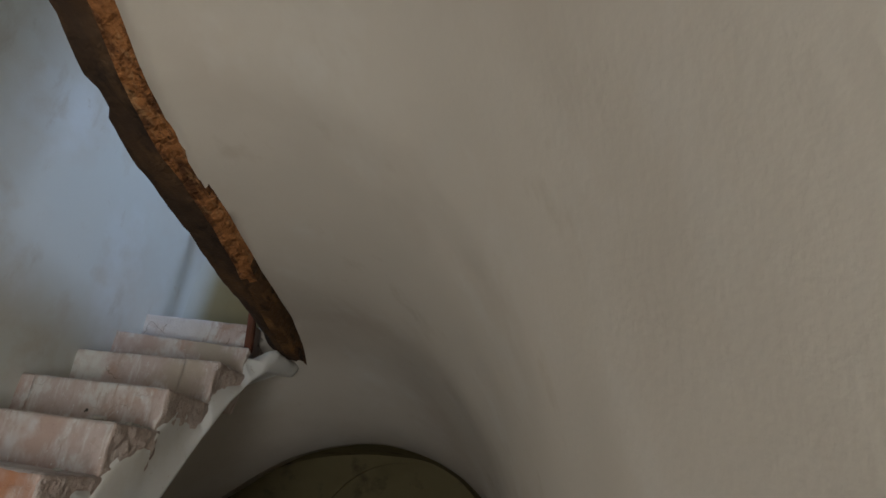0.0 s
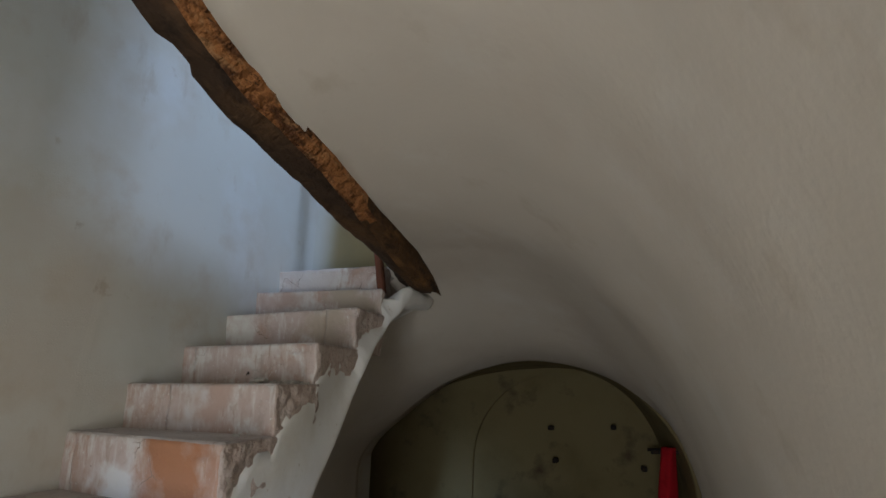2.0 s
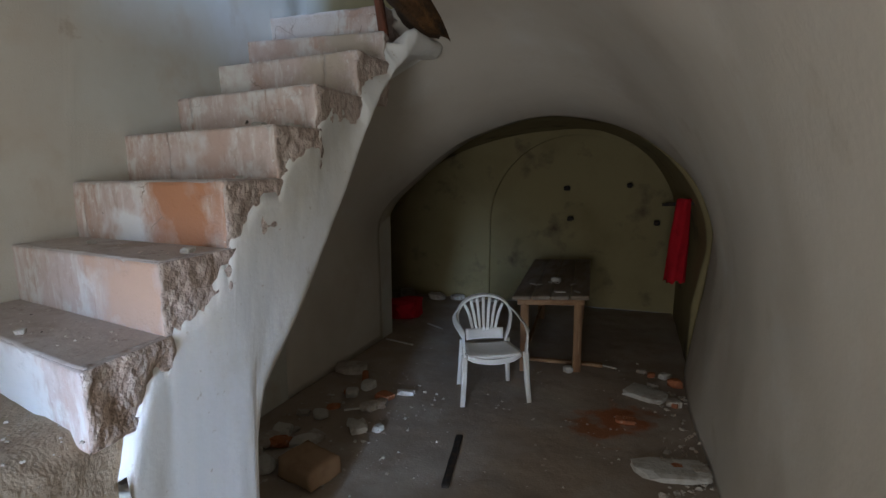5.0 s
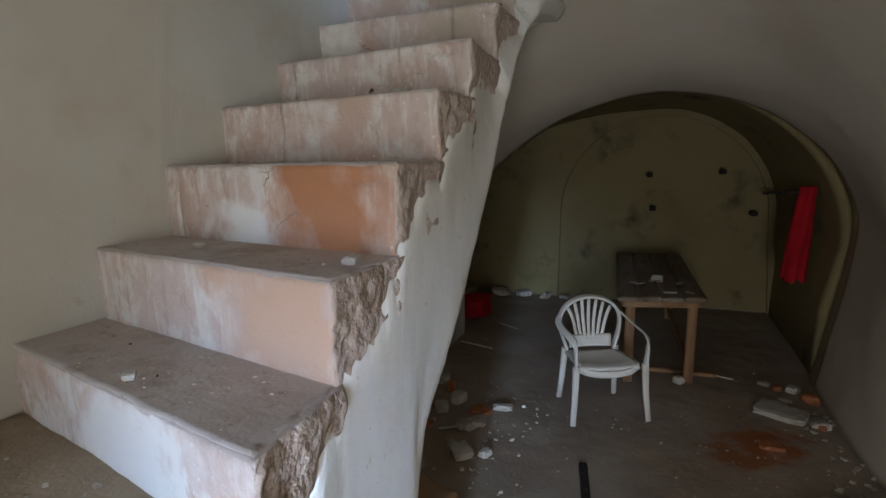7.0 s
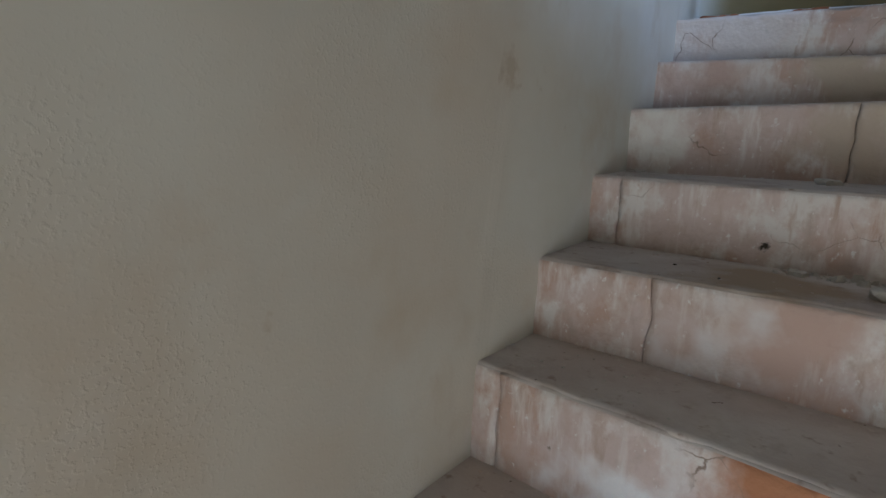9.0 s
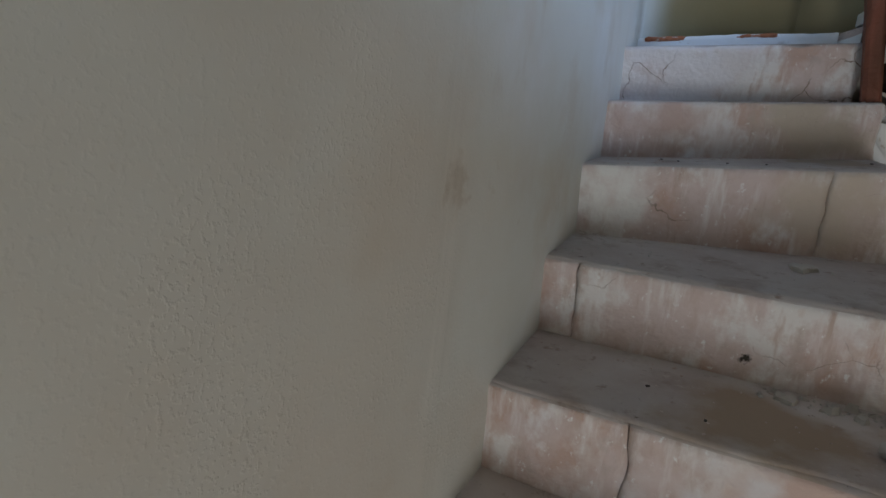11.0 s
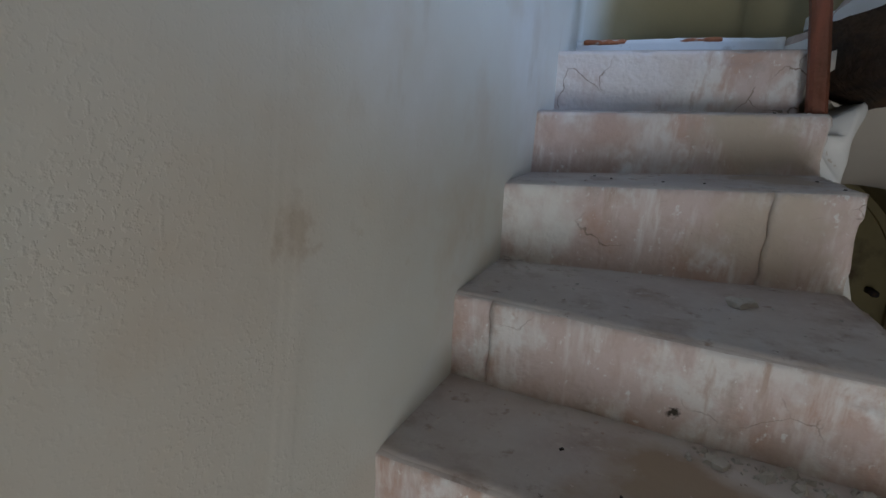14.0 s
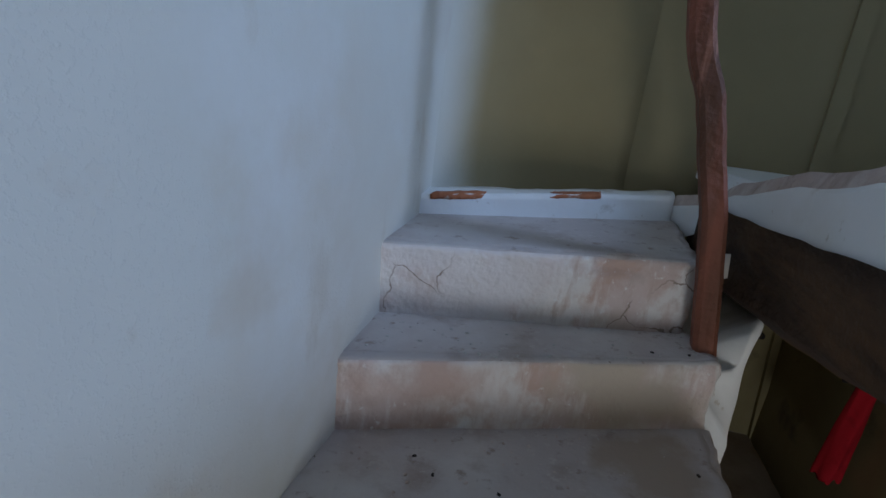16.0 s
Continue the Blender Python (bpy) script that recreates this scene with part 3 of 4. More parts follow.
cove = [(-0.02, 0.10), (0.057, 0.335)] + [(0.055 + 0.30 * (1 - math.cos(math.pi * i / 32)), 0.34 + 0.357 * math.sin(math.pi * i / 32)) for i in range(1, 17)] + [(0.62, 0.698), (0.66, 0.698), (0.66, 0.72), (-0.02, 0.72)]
wall("corner_cove", rounded("corner_cove", cove, 3.0, TOP, COVE_SHADED), "rounded plaster corner of the stairwell, its shading painted from pale to olive", "wall")
wall("pilaster", box("pilaster", (1.20, 0.685, 3.0), (1.25, 0.70, TOP), UPPER_SHADED), "narrow plaster strip on the upper wall", "pilaster")
# two unseen blockers; the gap between them limits where the upper daylight falls
wall("light_blocker_south", prism("upper_light_blocker", [(y, beam_z(y) + 0.22) for y in (FRONT, -3.0, -2.2, GAP_Y0)] + [(GAP_Y0, TOP), (FRONT, TOP)], "x", 1.6, 1.85, PLASTER), "unseen plastered partition added to trim the upper daylight")
wall("light_blocker_north", box("upper_light_blocker", (1.6, GAP_Y1, UPPER + 0.10), (1.85, 1.0, TOP), PLASTER), "unseen plastered partition added to trim the upper daylight")
wall("wall_upper_far_north", box("wall_upper_far", (1.85, 0.7, UPPER - 0.05), (5.6, 1.0, TOP), PLASTER), "plastered wall of the further upper room")
wall("wall_upper_east", box("wall_upper_east", (4.15, FRONT, UPPER - 0.05), (4.4, 1.0, TOP), PLASTER), "plastered upper wall")
wall("ceiling_upper", box("ceiling_upper", (-0.3, FRONT - 0.3, TOP), (5.7, 1.0, TOP + 0.2), PLASTER), "plastered upper ceiling", "ceiling")
wall("platform", rough_block([(-0.1, FRONT, -0.1), (1.25, FRONT, -0.1), (-0.1, -2.0, -0.1), (0.97, -2.05, -0.1), (-0.1, FRONT, PLATFORM), (1.25, FRONT, PLATFORM), (-0.1, -2.0, PLATFORM), (0.97, -2.05, PLATFORM)], [EARTH], 0.07, 0.012, 0.04, 4), "dusty raised platform at the foot of the stair", "platform")

# ---- stairs ----
stair = thing("staircase", "worn pinkish stone stair with broken edges and a white plastered side", "staircase")


def soffit(y):
    return lerp(y, [(-2.3, -0.05), (-1.58, 0.0), (-1.56, 0.70), (-1.53, 0.83), (-1.48, 1.0), (-1.30, 1.19), (-1.06, 1.44), (-0.77, 1.76), (-0.47, 2.13), (-0.19, 2.42), (0.08, 2.63), (0.2, 2.70), (0.6, 2.76)])


def stair_line(y):
    return lerp(y, [(-2.4, 0.98), (-2.18, 1.02), (-2.15, 1.17), (-2.06, 1.36), (-1.72, 1.57), (-1.66, 1.73), (-1.33, 1.93), (-1.02, 2.13), (-0.7, 2.37), (-0.31, 2.60), (-0.02, 2.80), (0.11, 2.84), (0.2, 2.87), (0.3, 2.87), (0.75, 2.86)])


def stair_side(y):
    return lerp(y, [(-2.33, 1.045), (-2.0, 1.015), (-1.67, 1.02), (-1.3, 1.01), (-0.98, 0.995), (-0.42, 0.905), (-0.014, 0.885), (0.05, 0.89), (0.10, 0.97), (0.2, 1.03), (0.7, 1.03)])


def stringer():
    n, m = 130, 14
    verts, faces = [], []
    for i in range(n + 1):
        y = -2.19 + 2.88 * i / n
        s_low, s_top, lo = lerp(y, [(-1.1, 1.01), (-0.5, 0.985), (0.0, 0.97), (0.10, 0.99), (0.6, 1.0)]), stair_side(y), soffit(y) + 0.008 * fbm((0, y, 0), 3)
        hi = stair_line(y) + 0.022 * fbm((3, y, 0), 7)
        for below, above in zip(STEPS, STEPS[1:]):
            if below[2] - 0.02 <= y < above[2] + 0.02:
                hi = min(hi, below[4] - 0.06)
        hi = max(hi, lo + 0.02)
        ring = [(-0.04, lo)]
        for j in range(m + 1):
            t = j / m
            z = lo + (hi - lo) * t
            s = s_low + (s_top - s_low) * smooth(t * 1.3)
            edge = 0.02 * (max(0, 1 - (z - lo) / 0.03) + max(0, 1 - (hi - z) / 0.02) * 0.6)
            ring.append((s - edge + 0.007 * fbm((s, y, z), 3) + 0.002 * fbm((s, y, z), 20), z))
        ring += [(s_top - 0.16, hi - 0.10), (-0.04, hi - 0.55)]
        verts += [(x, y, z) for x, z in ring]
    k = m + 4
    for i in range(n):
        faces += [[k * i + j, k * i + j + 1, k * i + k + j + 1, k * i + k + j] for j in range(k - 1)]
    faces += [list(range(k)), [k * n + j for j in range(k)][::-1]]
    return part("stringer", mesh_from("stringer", verts, faces, LIME, True), stair, "white plastered stair side")


stringer()
JOINTS = [[], [], [0.052], [0.322], [0.12], [0.71], [], []]


def step(k):
    yl, xr, yr, zl, zr = STEPS[k]
    yl2, xr2, yr2 = (STEPS[k + 1][0] + 0.05, STEPS[k + 1][1], STEPS[k + 1][2] + 0.05) if k < 7 else (0.33, 0.82, 0.57)
    low = (STEPS[k - 1][3] - 0.02, STEPS[k - 1][4] - 0.02) if k else (PLATFORM - 0.05, PLATFORM - 0.05)
    xl = wall_x(yl)
    cuts = [xl] + JOINTS[k] + [xr]

    def zt(x):
        return zl + (zr - zl) * (x - xl) / (xr - xl)

    def zb(x):
        return low[0] + (low[1] - low[0]) * (x - xl) / (xr - xl)
    for a, b in zip(cuts, cuts[1:]):
        a2, b2 = a + (0.0013 if a != xl else -0.05), b - (0.0013 if b < xr else 0)
        last = b == xr

        def front(x):
            return yl + (yr - yl) * (x - xl) / (xr - xl)

        def rear(x):
            return yl2 + (yr2 - yl2) * (x - xl) / (xr2 - xl)
        proud = 0.008 * (random.random() - 0.5)
        br = xr2 if last else b2
        c = [(x, y, zb(x)) for x, y in ((a2, front(a2) + 0.012 + proud), (b2, front(b2) + 0.012 + proud), (a2, rear(a2)), (br, rear(br)))]
        c += [(x, y, zt(x) - 0.001) for x, y in ((a2, front(a2) + proud), (b2, front(b2) + proud), (a2, rear(a2)), (br, rear(br)))]
        dims = (b2 - a2, 0.3, zl - low[0])
        n = (max(3, round(dims[0] / 0.018)), 16, 14)

        def shift(p, u, v, w, last=last, dims=dims, inner=a != xl):
            rough = 0.0045
            out = Vector((fbm(p, 6), fbm(p + Vector((7, 3, 1)), 6), 0.6 * fbm(p + Vector((2, 9, 5)), 6))) * rough
            if w > 0.999:
                out.z = 0
            out += edge_round(u, v, w, dims, 0.004)
            if (u < 0.001 and inner) or (u > 0.999 and not last):
                out.x = 0.009 * fbm((k, 0, p.z), 11)
            chip = max(0.0, fbm(p + Vector((4, 4, 4)), 5) - 0.25)
            if v < 0.001 and w > 0.8:
                out += Vector((0, 0.03 * chip, -0.02 * chip))
            if last and u > 0.999:
                out += Vector((0.013 * (fbm(p, 9) - 0.2) + 0.009 * fbm(p, 26) - 0.008 * (1 - w), 0, 0))
            return out

        def pick(axis, end, last=last):
            return 2 if axis == 0 and end and last else (1 if axis == 2 and end else 0)
        part("step_stone", lattice(c, *n, [STONE, TREAD, BROKEN], shift, pick), stair)
    lift = 0.0012

    def worn(p, u, v, w):
        g = fbm(p, 7)
        out = Vector((0, 0.008 * (g + 0.35) if v < 0.2 else 0, 0.0008 * fbm(p, 5) * w))
        if u > 0.97:
            out.x += 0.02 * (fbm(p, 11) - 0.3)
        return out
    br = xr2 - 0.01
    c = [(x, y, zt(x) + dz) for dz, dy in ((-0.012, 0.016), (lift, 0.018)) for x, y in ((xl - 0.05, yl + dy), (xr - 0.015, yr + dy), (xl - 0.05, yl2), (br, yr2))]
    part("tread", lattice(c, 60, 20, 2, [TREAD], worn), stair, "dusty grey-brown worn tread")


for k in range(8):
    step(k)

# ---- beam and post ----
def beam():
    ys = [0.78 - 0.05 * i for i in range(128)]
    verts, faces, mats = [], [], []
    for i, y in enumerate(ys):
        a, b = beam_x(y), beam_far(y)
        notch = 0.035 if -2.24 < y < -2.11 else 0.0
        j = 0.007 * fbm((0, y, 0), 3.5) + 0.006 * fbm((0, y, 4), 14)
        h = 0.010 * fbm((5, y, 0), 4)
        m = a + (b - a) * (lerp(y, [(-0.8, 0.56), (-0.1, 0.72)]) + 0.12 * fbm((9, y, 0), 1.2))
        end = smooth((0.78 - y) / 0.5)
        zb = beam_z(y) + h
        mid, far = lerp(y, [(-1.5, 0.035), (-0.7, 0.015), (-0.2, -0.05), (0.2, -0.075), (0.6, -0.06)]), lerp(y, [(-1.9, 0.12), (-1.08, 0.09), (-0.42, 0.02), (0.2, -0.04), (0.7, -0.05)])
        ring = [(a + j + notch, zb + 0.20), (a + j + notch, zb + 0.012), (a + j + notch + 0.012, zb), (m - 0.012, zb + mid), (m + 0.01, zb + mid + 0.015 + 0.5 * j), ((m + b) / 2 + 0.01, zb + 0.6 * far + 0.4 * mid), (b + 0.012 + 0.5 * j, zb + far), (b + 0.03, zb + far + 0.16)]
        verts += [(x, y, z + (1 - end) * 0.03 * (q in (3, 4, 5))) for q, (x, z) in enumerate(ring)]
    for i in range(len(ys) - 1):
        for q in range(8):
            faces.append([8 * i + q, 8 * i + (q + 1) % 8, 8 * i + 8 + (q + 1) % 8, 8 * i + 8 + q])
            # far underside and side faces get the brown timbers, the rest the dark one
            mats.append((1 if ys[i] < -0.75 + 0.25 * fbm((q, 0, ys[i]), 3) else 2) if q in (4, 5, 6) else 0)
    faces += [list(range(8))[::-1], [8 * (len(ys) - 1) + q for q in range(8)]]
    mats += [0, 0]
    me = mesh_from("beam", verts, faces, BEAM_DARK, True)
    me.materials.append(WOOD)
    me.materials.append(AGED)
    me.polygons.foreach_set("material_index", mats)
    return tagged(new("beam", me), "rough-hewn timber beam, dark below and orange-brown beside", "beam")


beam()
line = curve([(0.862, 0.05, 2.80), (0.83, 0.055, 3.0), (0.79, 0.06, 3.2), (0.735, 0.06, 3.4), (0.675, 0.06, 3.58), (0.60, 0.06, 4.1), (0.56, 0.07, 5.0)], 6)
tagged(new("post", sweep("post", [p + Vector((0.004 * fbm(p, 9), 0, 0)) for p in line], 0.055, 0.06, POST, (0, 1, 0), 1.0, False)), "reddish-brown rough wooden post at the head of the stair", "post")

# ---- far chamber ----
def table():
    t = thing("table", "narrow wooden work table covered with dust", "table")
    q = [Vector(p) for p in ((1.34, 1.66, 0), (2.03, 1.87, 0), (1.13, 3.78, 0), (1.82, 3.99, 0))]

    def at(u, v, z):
        p = (q[0] * (1 - u) + q[1] * u) * (1 - v) + (q[2] * (1 - u) + q[3] * u) * v
        return (p.x, p.y, z)
    n = 4
    for i in range(n):
        u0, u1 = i / n + 0.003, (i + 1) / n - 0.003
        dz = 0.004 * (i % 2)
        part("board", rough_block([at(u, v, z) for z in (0.722, 0.76 + dz) for v in (0, 1) for u in (u0, u1)], [TABLETOP], 0.04, 0.003, 0.006, 7), t)
    for u0, u1, v0, v1 in ((0.06, 0.94, 0.03, 0.045), (0.06, 0.94, 0.955, 0.97), (0.06, 0.09, 0.045, 0.955), (0.91, 0.94, 0.045, 0.955)):
        part("apron", rough_block([at(u, v, z) for z in (0.66, 0.72) for v in (v0, v1) for u in (u0, u1)], [TABLE], 0.05, 0.002, 0.004), t)
    for u, v in ((0.10, 0.03), (0.80, 0.03), (0.10, 0.93), (0.80, 0.93)):
        part("leg", rough_block([at(uu, vv, z) for z in (0.0, 0.719) for vv in (v, v + 0.045) for uu in (u, u + 0.115)], [TABLE], 0.04, 0.003, 0.006), t)
    for u in (0.13, 0.83):
        part("stretcher", rough_block([at(uu, vv, z) for z in (0.10, 0.17) for vv in (0.08, 0.92) for uu in (u, u + 0.04)], [TABLE], 0.05, 0.003, 0.005), t)


table()


def chair():
    c = thing("chair", "white plastic garden chair with slatted back, dusty", "chair")
    c.matrix_world = pose(1.255, 1.195, 0.0, 0, 0, 29)
    nx, ny = 12, 12
    verts, faces = [], []
    for layer in (0, 1):
        for j in range(ny + 1):
            for i in range(nx + 1):
                u, v = 2 * i / nx - 1, j / ny
                half = 0.235 - 0.03 * v
                z = 0.425 - 0.03 * v - 0.02 * (1 - u * u) * (1 - abs(2 * v - 1) ** 2) - 0.02 * smooth(1 - v * 6) + 0.008 * u * u
                verts.append((u * half * (1 - 0.08 * (v < 0.05)), -0.24 + 0.42 * v, z - 0.022 * layer))
    m = (nx + 1) * (ny + 1)
    for j in range(ny):
        for i in range(nx):
            q = [j * (nx + 1) + i, j * (nx + 1) + i + 1, (j + 1) * (nx + 1) + i + 1, (j + 1) * (nx + 1) + i]
            faces += [q, [m + k for k in q[::-1]]]
    rim = [i for i in range(nx)] + [nx + j * (nx + 1) for j in range(ny)] + [ny * (nx + 1) + nx - i for i in range(nx)] + [(ny - j) * (nx + 1) for j in range(ny)]
    faces += [[m + a, m + b, b, a] for a, b in zip(rim, rim[1:] + rim[:1])]
    part("seat", mesh_from("seat", verts, faces, CHAIR, True), c)
    part("apron", sweep("apron", curve([(-0.235, -0.2, 0.40), (-0.15, -0.245, 0.375), (0, -0.255, 0.36), (0.15, -0.245, 0.375), (0.235, -0.2, 0.40)], 6), 0.012, 0.05, CHAIR), c)

    def lean(z):
        return 0.16 + 0.14 * (z - 0.42)
    frame = curve([(-0.19, 0.16, 0.42), (-0.235, lean(0.56), 0.56), (-0.235, lean(0.69), 0.69), (-0.15, lean(0.785), 0.785), (0, lean(0.815) + 0.02, 0.815), (0.15, lean(0.785), 0.785), (0.235, lean(0.69), 0.69), (0.235, lean(0.56), 0.56), (0.19, 0.16, 0.42)], 8)
    back = part("backrest", sweep("backrest", frame, 0.022, 0.055, CHAIR, (0, 1, 0.2)), c)
    part("lumbar_panel", sweep("lumbar_panel", curve([(-0.17, lean(0.47), 0.475), (0, lean(0.47) + 0.025, 0.475), (0.17, lean(0.47), 0.475)], 6), 0.016, 0.10, CHAIR, (0, 0.2, 1)), back)
    for i in range(7):
        u = (i - 3) / 3
        z1 = 0.80 - 0.06 * u * u
        part("slat", sweep("slat", curve([(u * 0.10, lean(0.50) + 0.02, 0.50), (u * 0.135, lean(0.65) + 0.03 - 0.02 * u * u, 0.65), (u * 0.175, lean(z1) + 0.012, z1)], 4), 0.010, 0.026, CHAIR, (1, 0, 0)), back)
    for s in (-1, 1):
        arm = curve([(s * 0.225, lean(0.72), 0.71), (s * 0.275, 0.14, 0.665), (s * 0.29, 0.0, 0.635), (s * 0.285, -0.16, 0.625), (s * 0.275, -0.235, 0.60), (s * 0.268, -0.25, 0.52), (s * 0.262, -0.245, 0.42)], 6)
        part("armrest", sweep("armrest", arm, 0.05, 0.016, CHAIR, (s, 0, 1)), c)
        part("leg", sweep("leg", [(s * 0.26, -0.245, 0.43), (s * 0.268, -0.26, 0.2), (s * 0.285, -0.285, 0.0)], 0.05, 0.035, CHAIR, (0, 1, 0), 0.75), c)
        part("leg", sweep("leg", [(s * 0.205, 0.16, 0.43), (s * 0.215, 0.18, 0.2), (s * 0.23, 0.20, 0.0)], 0.05, 0.035, CHAIR, (0, 1, 0), 0.75), c)


chair()


def hanging_cloth():
    n, m = 40, 30
    verts, faces = [], []
    for j in range(m + 1):
        t = j / m
        z = 1.62 - 0.86 * t
        for i in range(n + 1):
            u = i / n
            a = 2 * math.pi * u
            w = 0.07 + 0.03 * t ** 1.5 + 0.012 * math.sin(5 * a) * t + 0.012 * (1 - abs(2 * t - 1))
            d = 0.05 + 0.03 * t + 0.016 * math.sin(4 * a + 3 * t)
            z2 = z - (0.07 * fbm((math.cos(a), math.sin(a), 0), 0.9) if j == m else 0.05 * t ** 6 * math.sin(2 * a))
            verts.append((2.83 - 0.05 * t + w * math.cos(a), 2.88 + d * math.sin(a), z2))
    for j in range(m):
        faces += [[j * (n + 1) + i, j * (n + 1) + i + 1, (j + 1) * (n + 1) + i + 1, (j + 1) * (n + 1) + i] for i in range(n)]
    faces.append(list(range(n + 1)))
    return tagged(new("red_cloth", mesh_from("red_cloth", verts, faces, CLOTH, True)), "crumpled red cloth hanging from a dark wooden rail", "cloth")


hanging_cloth()
tagged(new("rail", sweep("rail", [(2.64, 4.16, 1.465), (2.8, 4.15, 1.475), (2.98, 4.14, 1.48)], 0.03, 0.035, DARK)), "short dark wooden rail set into the chamber wall", "rail", group="wall rails")
tagged(new("rail", sweep("rail", [(2.66, 2.90, 1.56), (2.85, 2.89, 1.575), (3.12, 2.88, 1.58)], 0.03, 0.035, DARK)), "dark wooden rail stub holding a red cloth", "rail", group="wall rails")
for x, z in ((1.425, 1.635), (2.232, 1.68), (1.48, 1.225), (2.585, 1.20)):
    tagged(new("peg", sweep("peg", [(x, BACK + 0.03, z), (x + 0.005, BACK - 0.1, z + 0.01), (x + 0.008, BACK - 0.19, z + 0.012)], 0.07, 0.06, DARK)), "short dark wooden peg stub in the plaster wall", "peg", group="wall pegs")


# ---- things on the floor ----
def lump(name, at, size, mat, label, category, group="", turn=0.0, seed=0):
    """A broken, angular piece resting at a point."""
    bm = bmesh.new()
    bmesh.ops.create_icosphere(bm, subdivisions=2, radius=0.5)
    off = Vector((seed * 3.1, seed * 1.7, seed))
    for v in bm.verts:
        k = 1 + 0.5 * fbm(v.co + off, 1.6, 3)
        v.co = Vector([max(-0.36, min(0.36, a * k)) for a in v.co])
        v.co = Vector((v.co.x * size[0], v.co.y * size[1], v.co.z * size[2])) * 1.4
    low = min(v.co.z for v in bm.verts)
    for v in bm.verts:
        v.co.z -= low + 0.004
    me = bpy.data.meshes.new(name)
    bm.to_mesh(me)
    bm.free()
    me.materials.append(mat)
    ob = tagged(new(name, me), label, category, group)
    ob.matrix_world = pose(*at, 0, 0, turn)
    return ob


def scatter(name, x0, x1, y0, y1, z, count, small, big, mat, label, seed, flat=0.6):
    """Crumbs too many to count, as one mesh."""
    rng = random.Random(seed)
    verts, faces = [], []
    base = [(-1, -1, 0), (1, -1, 0), (1, 1, 0), (-1, 1, 0), (-0.6, -0.7, 1), (0.7, -0.5, 1), (0.5, 0.7, 1), (-0.7, 0.5, 1)]
    quads = [[4, 5, 6, 7], [0, 1, 5, 4], [1, 2, 6, 5], [2, 3, 7, 6], [3, 0, 4, 7]]
    for _ in range(count):
        s = small + (big - small) * rng.random() ** 3
        a, x, y = rng.random() * 6.28, x0 + (x1 - x0) * rng.random(), y0 + (y1 - y0) * rng.random()
        x, y, zz = z(x, y) if callable(z) else (x, y, z)
        k = len(verts)
        for p in base:
            px, py = p[0] * s * (0.6 + rng.random() * 0.6), p[1] * s * (0.5 + rng.random() * 0.5)
            verts.append((x + px * math.cos(a) - py * math.sin(a), y + px * math.sin(a) + py * math.cos(a), zz + p[2] * s * flat * (0.6 + rng.random()) - 0.003))
        faces += [[k + q for q in f] for f in quads]
    return tagged(new(name, mesh_from(name, verts, faces, mat)), label, "debris", kind="stuff")


rng = random.Random(4)
for i in range(26):
    x, y = 0.05 + 0.62 * rng.random(), -0.7 + 1.5 * rng.random()
    s = 0.05 + 0.09 * rng.random()
    lump("stone", (x - 0.1 * (y + 0.7), y, 0), (s * 1.4, s, s * 0.5), [RUBBLE, PALE, RUBBLE, BRICK][i % 4], "broken stone in the rubble below the stair", "stone", "rubble below the stair", 360 * rng.random(), i)
for i in range(16):
    y = -0.3 + 2.6 * rng.random()
    s = 0.03 + 0.06 * rng.random()
    lump("stone", (right_wall(y) - 0.07 - 0.22 * rng.random() ** 2 - 0.04 * max(0, y), y, 0), (s * 1.3, s, s * 0.6), [RUBBLE, BRICK, RUBBLE, PALE][i % 4], "small broken stone along the wall foot", "stone", "stones along the wall", 360 * rng.random(), 40 + i)
lump("brick_piece", (2.80, 1.86, 0), (0.13, 0.10, 0.07), BRICK, "broken red brick piece at the wall foot", "brick", seed=70)
lump("brick_piece", (2.42, 0.99, 0), (0.15, 0.11, 0.03), BRICK, "flat broken red brick on the dusty floor", "brick", seed=71)
lump("stone_slab", (2.56, 1.55, 0), (0.34, 0.24, 0.05), PALE, "flat cream stone slab lying on the floor", "slab", turn=-25, seed=72)
lump("stone_slab", (2.72, 0.30, 0), (0.44, 0.26, 0.05), PALE, "flat cream stone slab by the wall", "slab", turn=15, seed=73)
lump("stone", (2.78, 1.42, 0), (0.12, 0.10, 0.06), RUBBLE, "pale broken stone by the wall", "stone", seed=74)
lump("paper", (0.60, 0.88, 0), (0.15, 0.07, 0.05), PALE, "crumpled white paper on the floor", "paper", turn=10, seed=75)
lump("paper", (0.68, 0.19, 0), (0.08, 0.07, 0.05), PALE, "crumpled white paper on the floor", "paper", turn=60, seed=76)
lump("paper", (1.85, 1.89, 0), (0.08, 0.07, 0.07), PALE, "crumpled white paper by the table leg", "paper", turn=30, seed=77)
lump("paper", (0.23, 0.87, 0), (0.13, 0.11, 0.08), PALE, "crumpled white wrapper on the floor", "paper", turn=80, seed=78)
lump("can", (0.12, 1.04, 0), (0.05, 0.05, 0.10), BRICK, "small crushed orange can", "can", seed=79)
lump("sack", (-0.12, 1.20, 0), (0.30, 0.20, 0.08), RUBBLE, "grey crumpled sack by the wall", "sack", turn=20, seed=80)
lump("crumpled_cloth", (-0.48, 3.18, 0), (0.46, 0.34, 0.26), CLOTH, "crumpled red cloth heap on the floor", "cloth", seed=81)
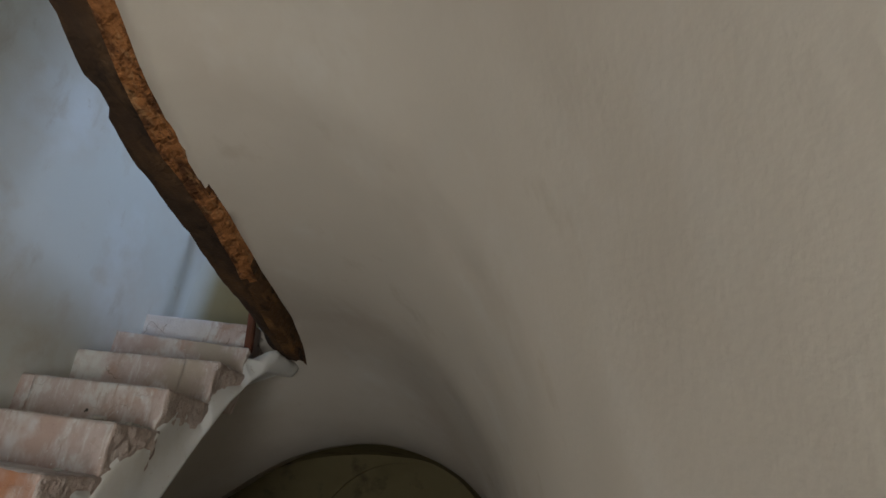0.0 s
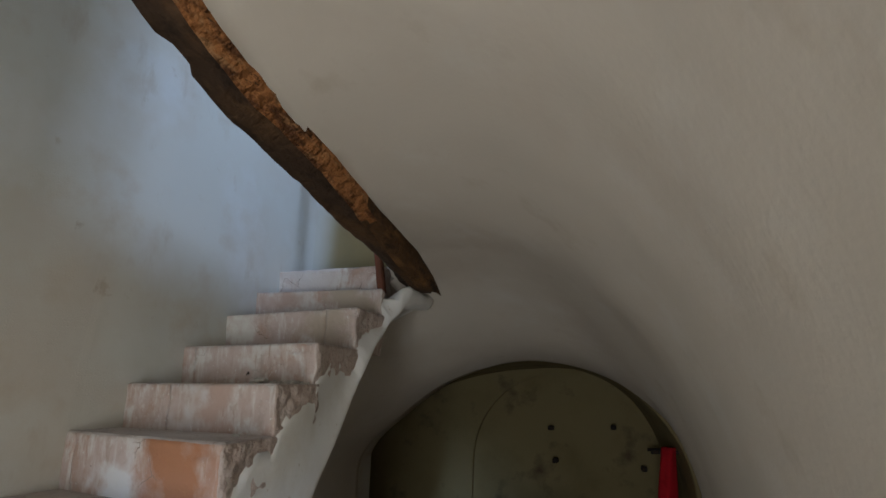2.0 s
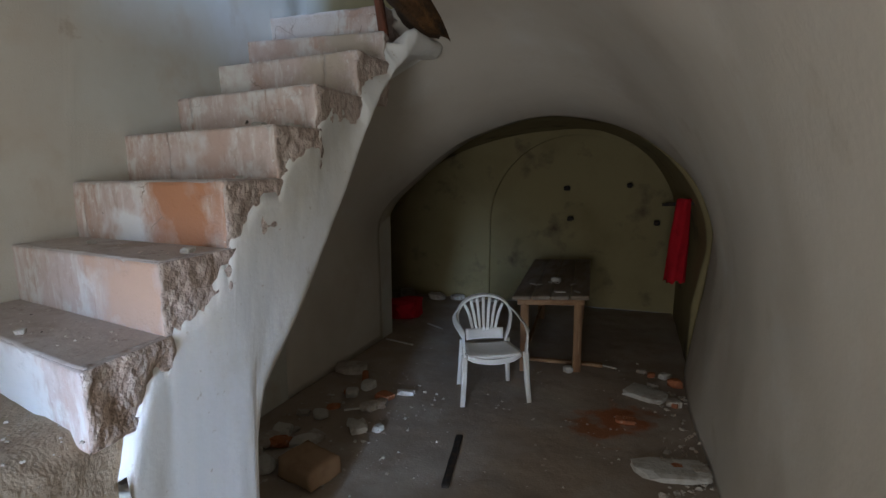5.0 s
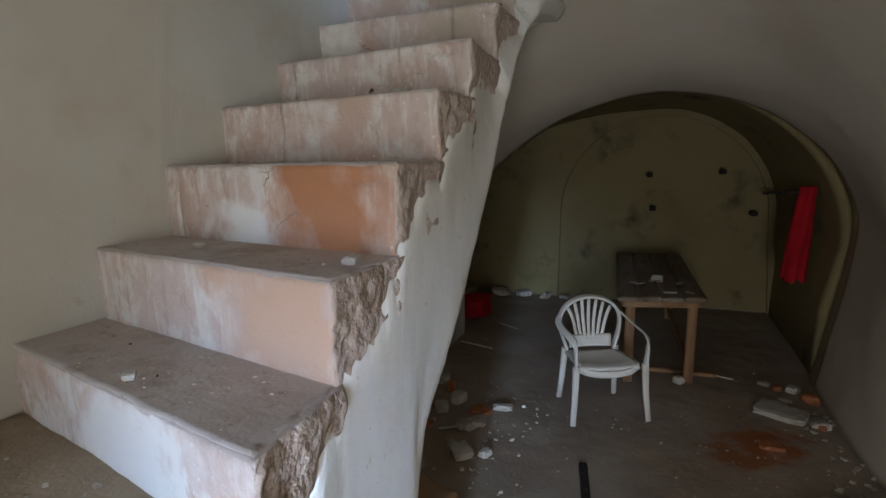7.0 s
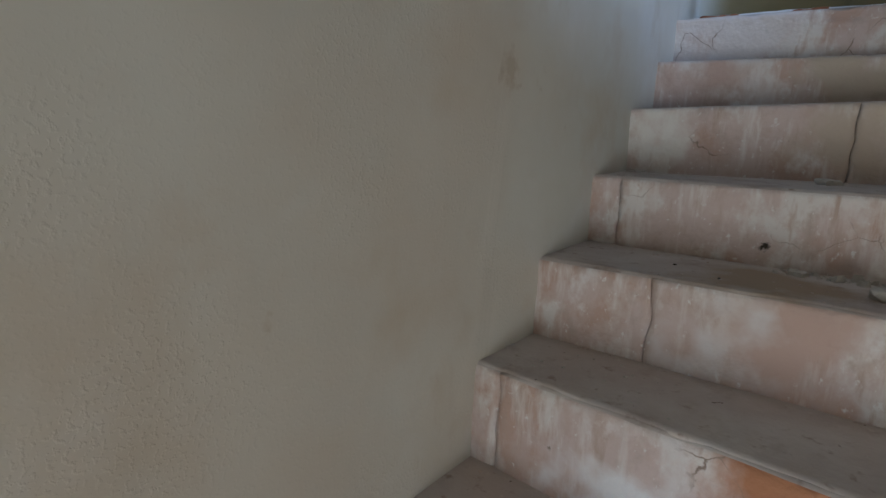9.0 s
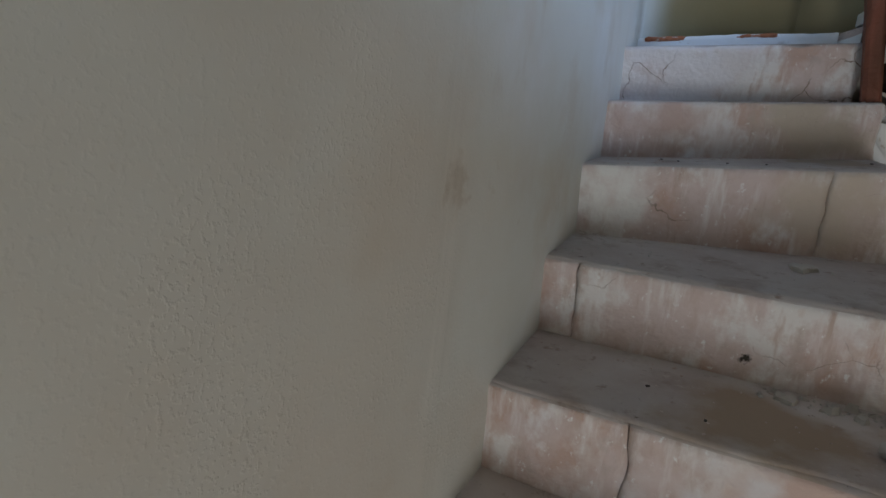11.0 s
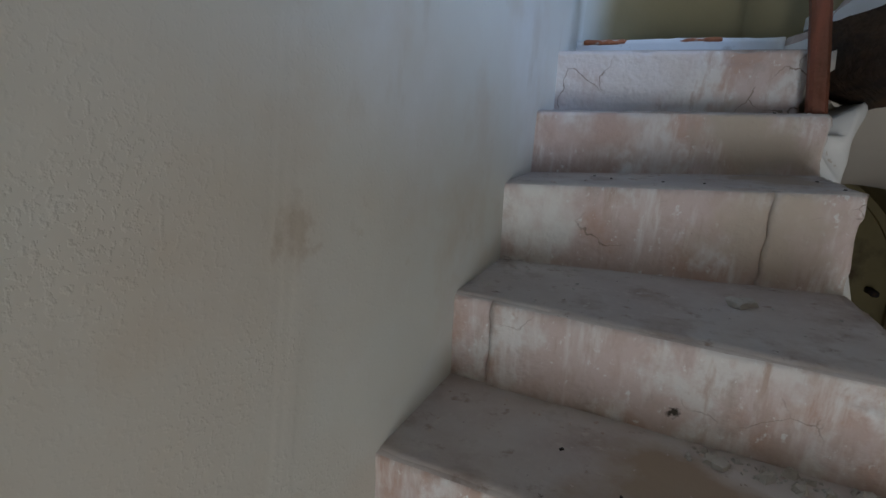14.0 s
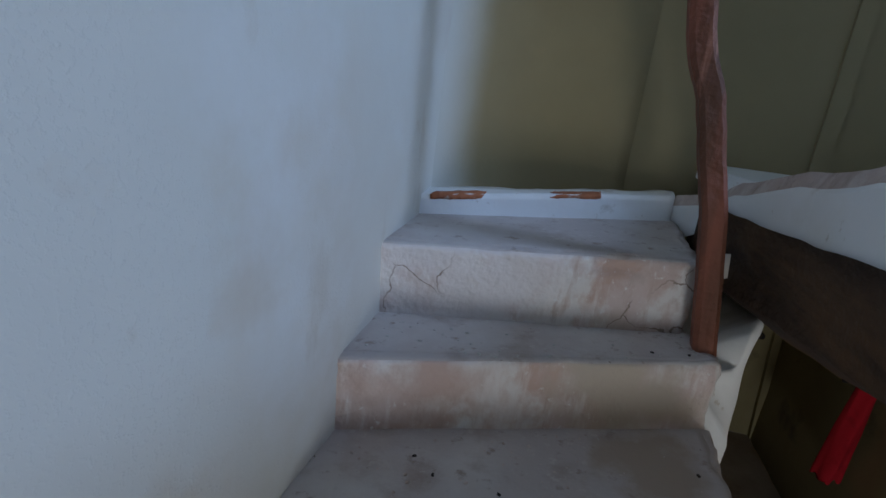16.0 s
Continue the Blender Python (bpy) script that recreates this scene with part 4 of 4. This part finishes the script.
for i, (x, y, s) in enumerate(((-0.4, 4.25, 0.16), (-0.1, 4.3, 0.13), (0.2, 4.32, 0.12), (-0.85, 4.2, 0.2), (0.45, 4.35, 0.09))):
    lump("stone", (x, y, 0), (s * 1.5, s, s * 0.6), RUBBLE, "dark rubble stone against the end wall", "stone", "rubble by the end wall", 40 * i, 90 + i)
tagged(new("cardboard_box", rough_block([(0.36, -0.62, 0), (0.68, -0.70, 0), (0.42, -0.36, 0), (0.74, -0.42, 0), (0.35, -0.61, 0.15), (0.67, -0.69, 0.13), (0.43, -0.36, 0.17), (0.74, -0.43, 0.14)], [CARD], 0.03, 0.012, 0.012, 6)), "squashed brown cardboard box among rubble", "box")
tagged(new("floor_bar", rough_block(corners_of((-0.026, -0.34, 0.0), (0.026, 0.34, 0.022)), [DARK], 0.02, 0.002, 0.004)), "flat dark metal bar lying on the floor", "bar").matrix_world = pose(1.355, -0.03, 0.005, 0, 0, 11)
tagged(new("plank", rough_block(corners_of((-0.36, -0.04, 0.0), (0.36, 0.04, 0.03)), [TABLE], 0.03, 0.002, 0.004)), "short wooden plank lying at the table foot", "plank").matrix_world = pose(1.79, 2.10, 0.012, 0, 0, 4)
for x, y, l, a in ((2.17, 2.15, 0.24, -20), (0.10, 2.87, 0.30, -32), (-0.05, 2.16, 0.38, -14), (0.35, 0.45, 0.2, 35)):
    tagged(new("stick", rough_block(corners_of((-l / 2, -0.012, 0.0), (l / 2, 0.012, 0.018)), [PALE], 0.02, 0.002, 0.004)), "pale split stick on the floor", "stick", "loose sticks").matrix_world = pose(x, y, 0.006, 0, 0, a)
lump("wrapper", (1.62, 2.45, 0.757), (0.10, 0.08, 0.05), PALE, "dusty crumpled wrapper on the table", "wrapper", seed=95)
for i in range(7):
    lump("scrap", (1.40 + 0.08 * i + 0.02 * rng.random(), 1.92 + 0.5 * rng.random(), 0.762), (0.06 + 0.05 * rng.random(), 0.04, 0.012), [PALE, RUBBLE][i % 2], "thin scrap lying on the dusty table", "scrap", "scraps on the table", 50 * i, 100 + i)


def on_tread(k, u, v):
    """A place on tread k: u from the wall to the open side, v from the nosing to the next riser."""
    yl, xr, yr, zl, zr = STEPS[k]
    xl = wall_x(yl)
    y = yl + (yr - yl) * u
    rear = STEPS[k + 1][0] + (STEPS[k + 1][2] - STEPS[k + 1][0]) * u
    return (xl + (xr - xl) * u, y + (rear - y) * v, zl + (zr - zl) * u + 0.003)


for i, (k, u, v) in enumerate(((6, 0.80, 0.35), (6, 0.90, 0.30), (5, 0.30, 0.5), (5, 0.46, 0.35), (5, 0.24, 0.7), (5, 0.58, 0.3), (5, 0.92, 0.6), (5, 0.95, 0.15), (3, 0.33, 0.55), (3, 0.45, 0.3), (0, 0.55, 0.4), (0, 0.3, 0.7))):
    lump("dark_crumb", on_tread(k, u, v), (0.009, 0.006, 0.005), DARK, "tiny dark crumb lying on a stair tread", "crumb", "dark crumbs on the treads", 50 * i, 150 + i)
for i, (k, u, v, s) in enumerate(((3, 0.78, 0.45, 0.050), (3, 0.88, 0.75, 0.03), (4, 0.64, 0.62, 0.035), (4, 0.67, 0.66, 0.03), (1, 0.93, 0.6, 0.04), (1, 0.33, 0.6, 0.03), (3, 0.62, 0.85, 0.025), (0, 0.5, 0.25, 0.03), (2, 0.86, 0.7, 0.025), (3, 0.95, 0.5, 0.03))):
    lump("plaster_chip", on_tread(k, u, v), (s * 1.3, s, s * 0.6), PALE, "white plaster chip lying on a stair tread", "chip", "chips on the treads", 70 * i, 120 + i)
scatter("floor_crumbs", -0.2, 2.85, -0.9, 2.4, 0.0, 700, 0.003, 0.012, RUBBLE, "small grey crumbs scattered over the floor", 1)
scatter("stair_rubble", -0.1, 0.9, -0.9, 1.0, 0.0, 220, 0.004, 0.022, RUBBLE, "pale plaster crumbs below the stair", 2)
scatter("wall_foot_crumbs", 2.68, 2.97, -0.4, 1.7, 0.0, 220, 0.005, 0.03, RUBBLE, "crumbs along the wall foot", 3)
for k in range(7):
    scatter("tread_grit", 0.02, 0.95, 0.08, 0.96, functools.partial(on_tread, k), 110, 0.0015, 0.006, [PALE, BROKEN][k % 2], "fine grit lying on a stair tread", 10 + k)
scatter("foot_grit", 0.05, 1.05, -3.2, -2.25, PLATFORM + 0.004, 300, 0.002, 0.012, RUBBLE, "grit on the platform", 30)
scatter("plaster_spill", 0.55, 0.96, 0.82, 0.98, functools.partial(on_tread, 3), 70, 0.004, 0.016, PALE, "white crumbs at the foot of a riser", 31, 0.9)
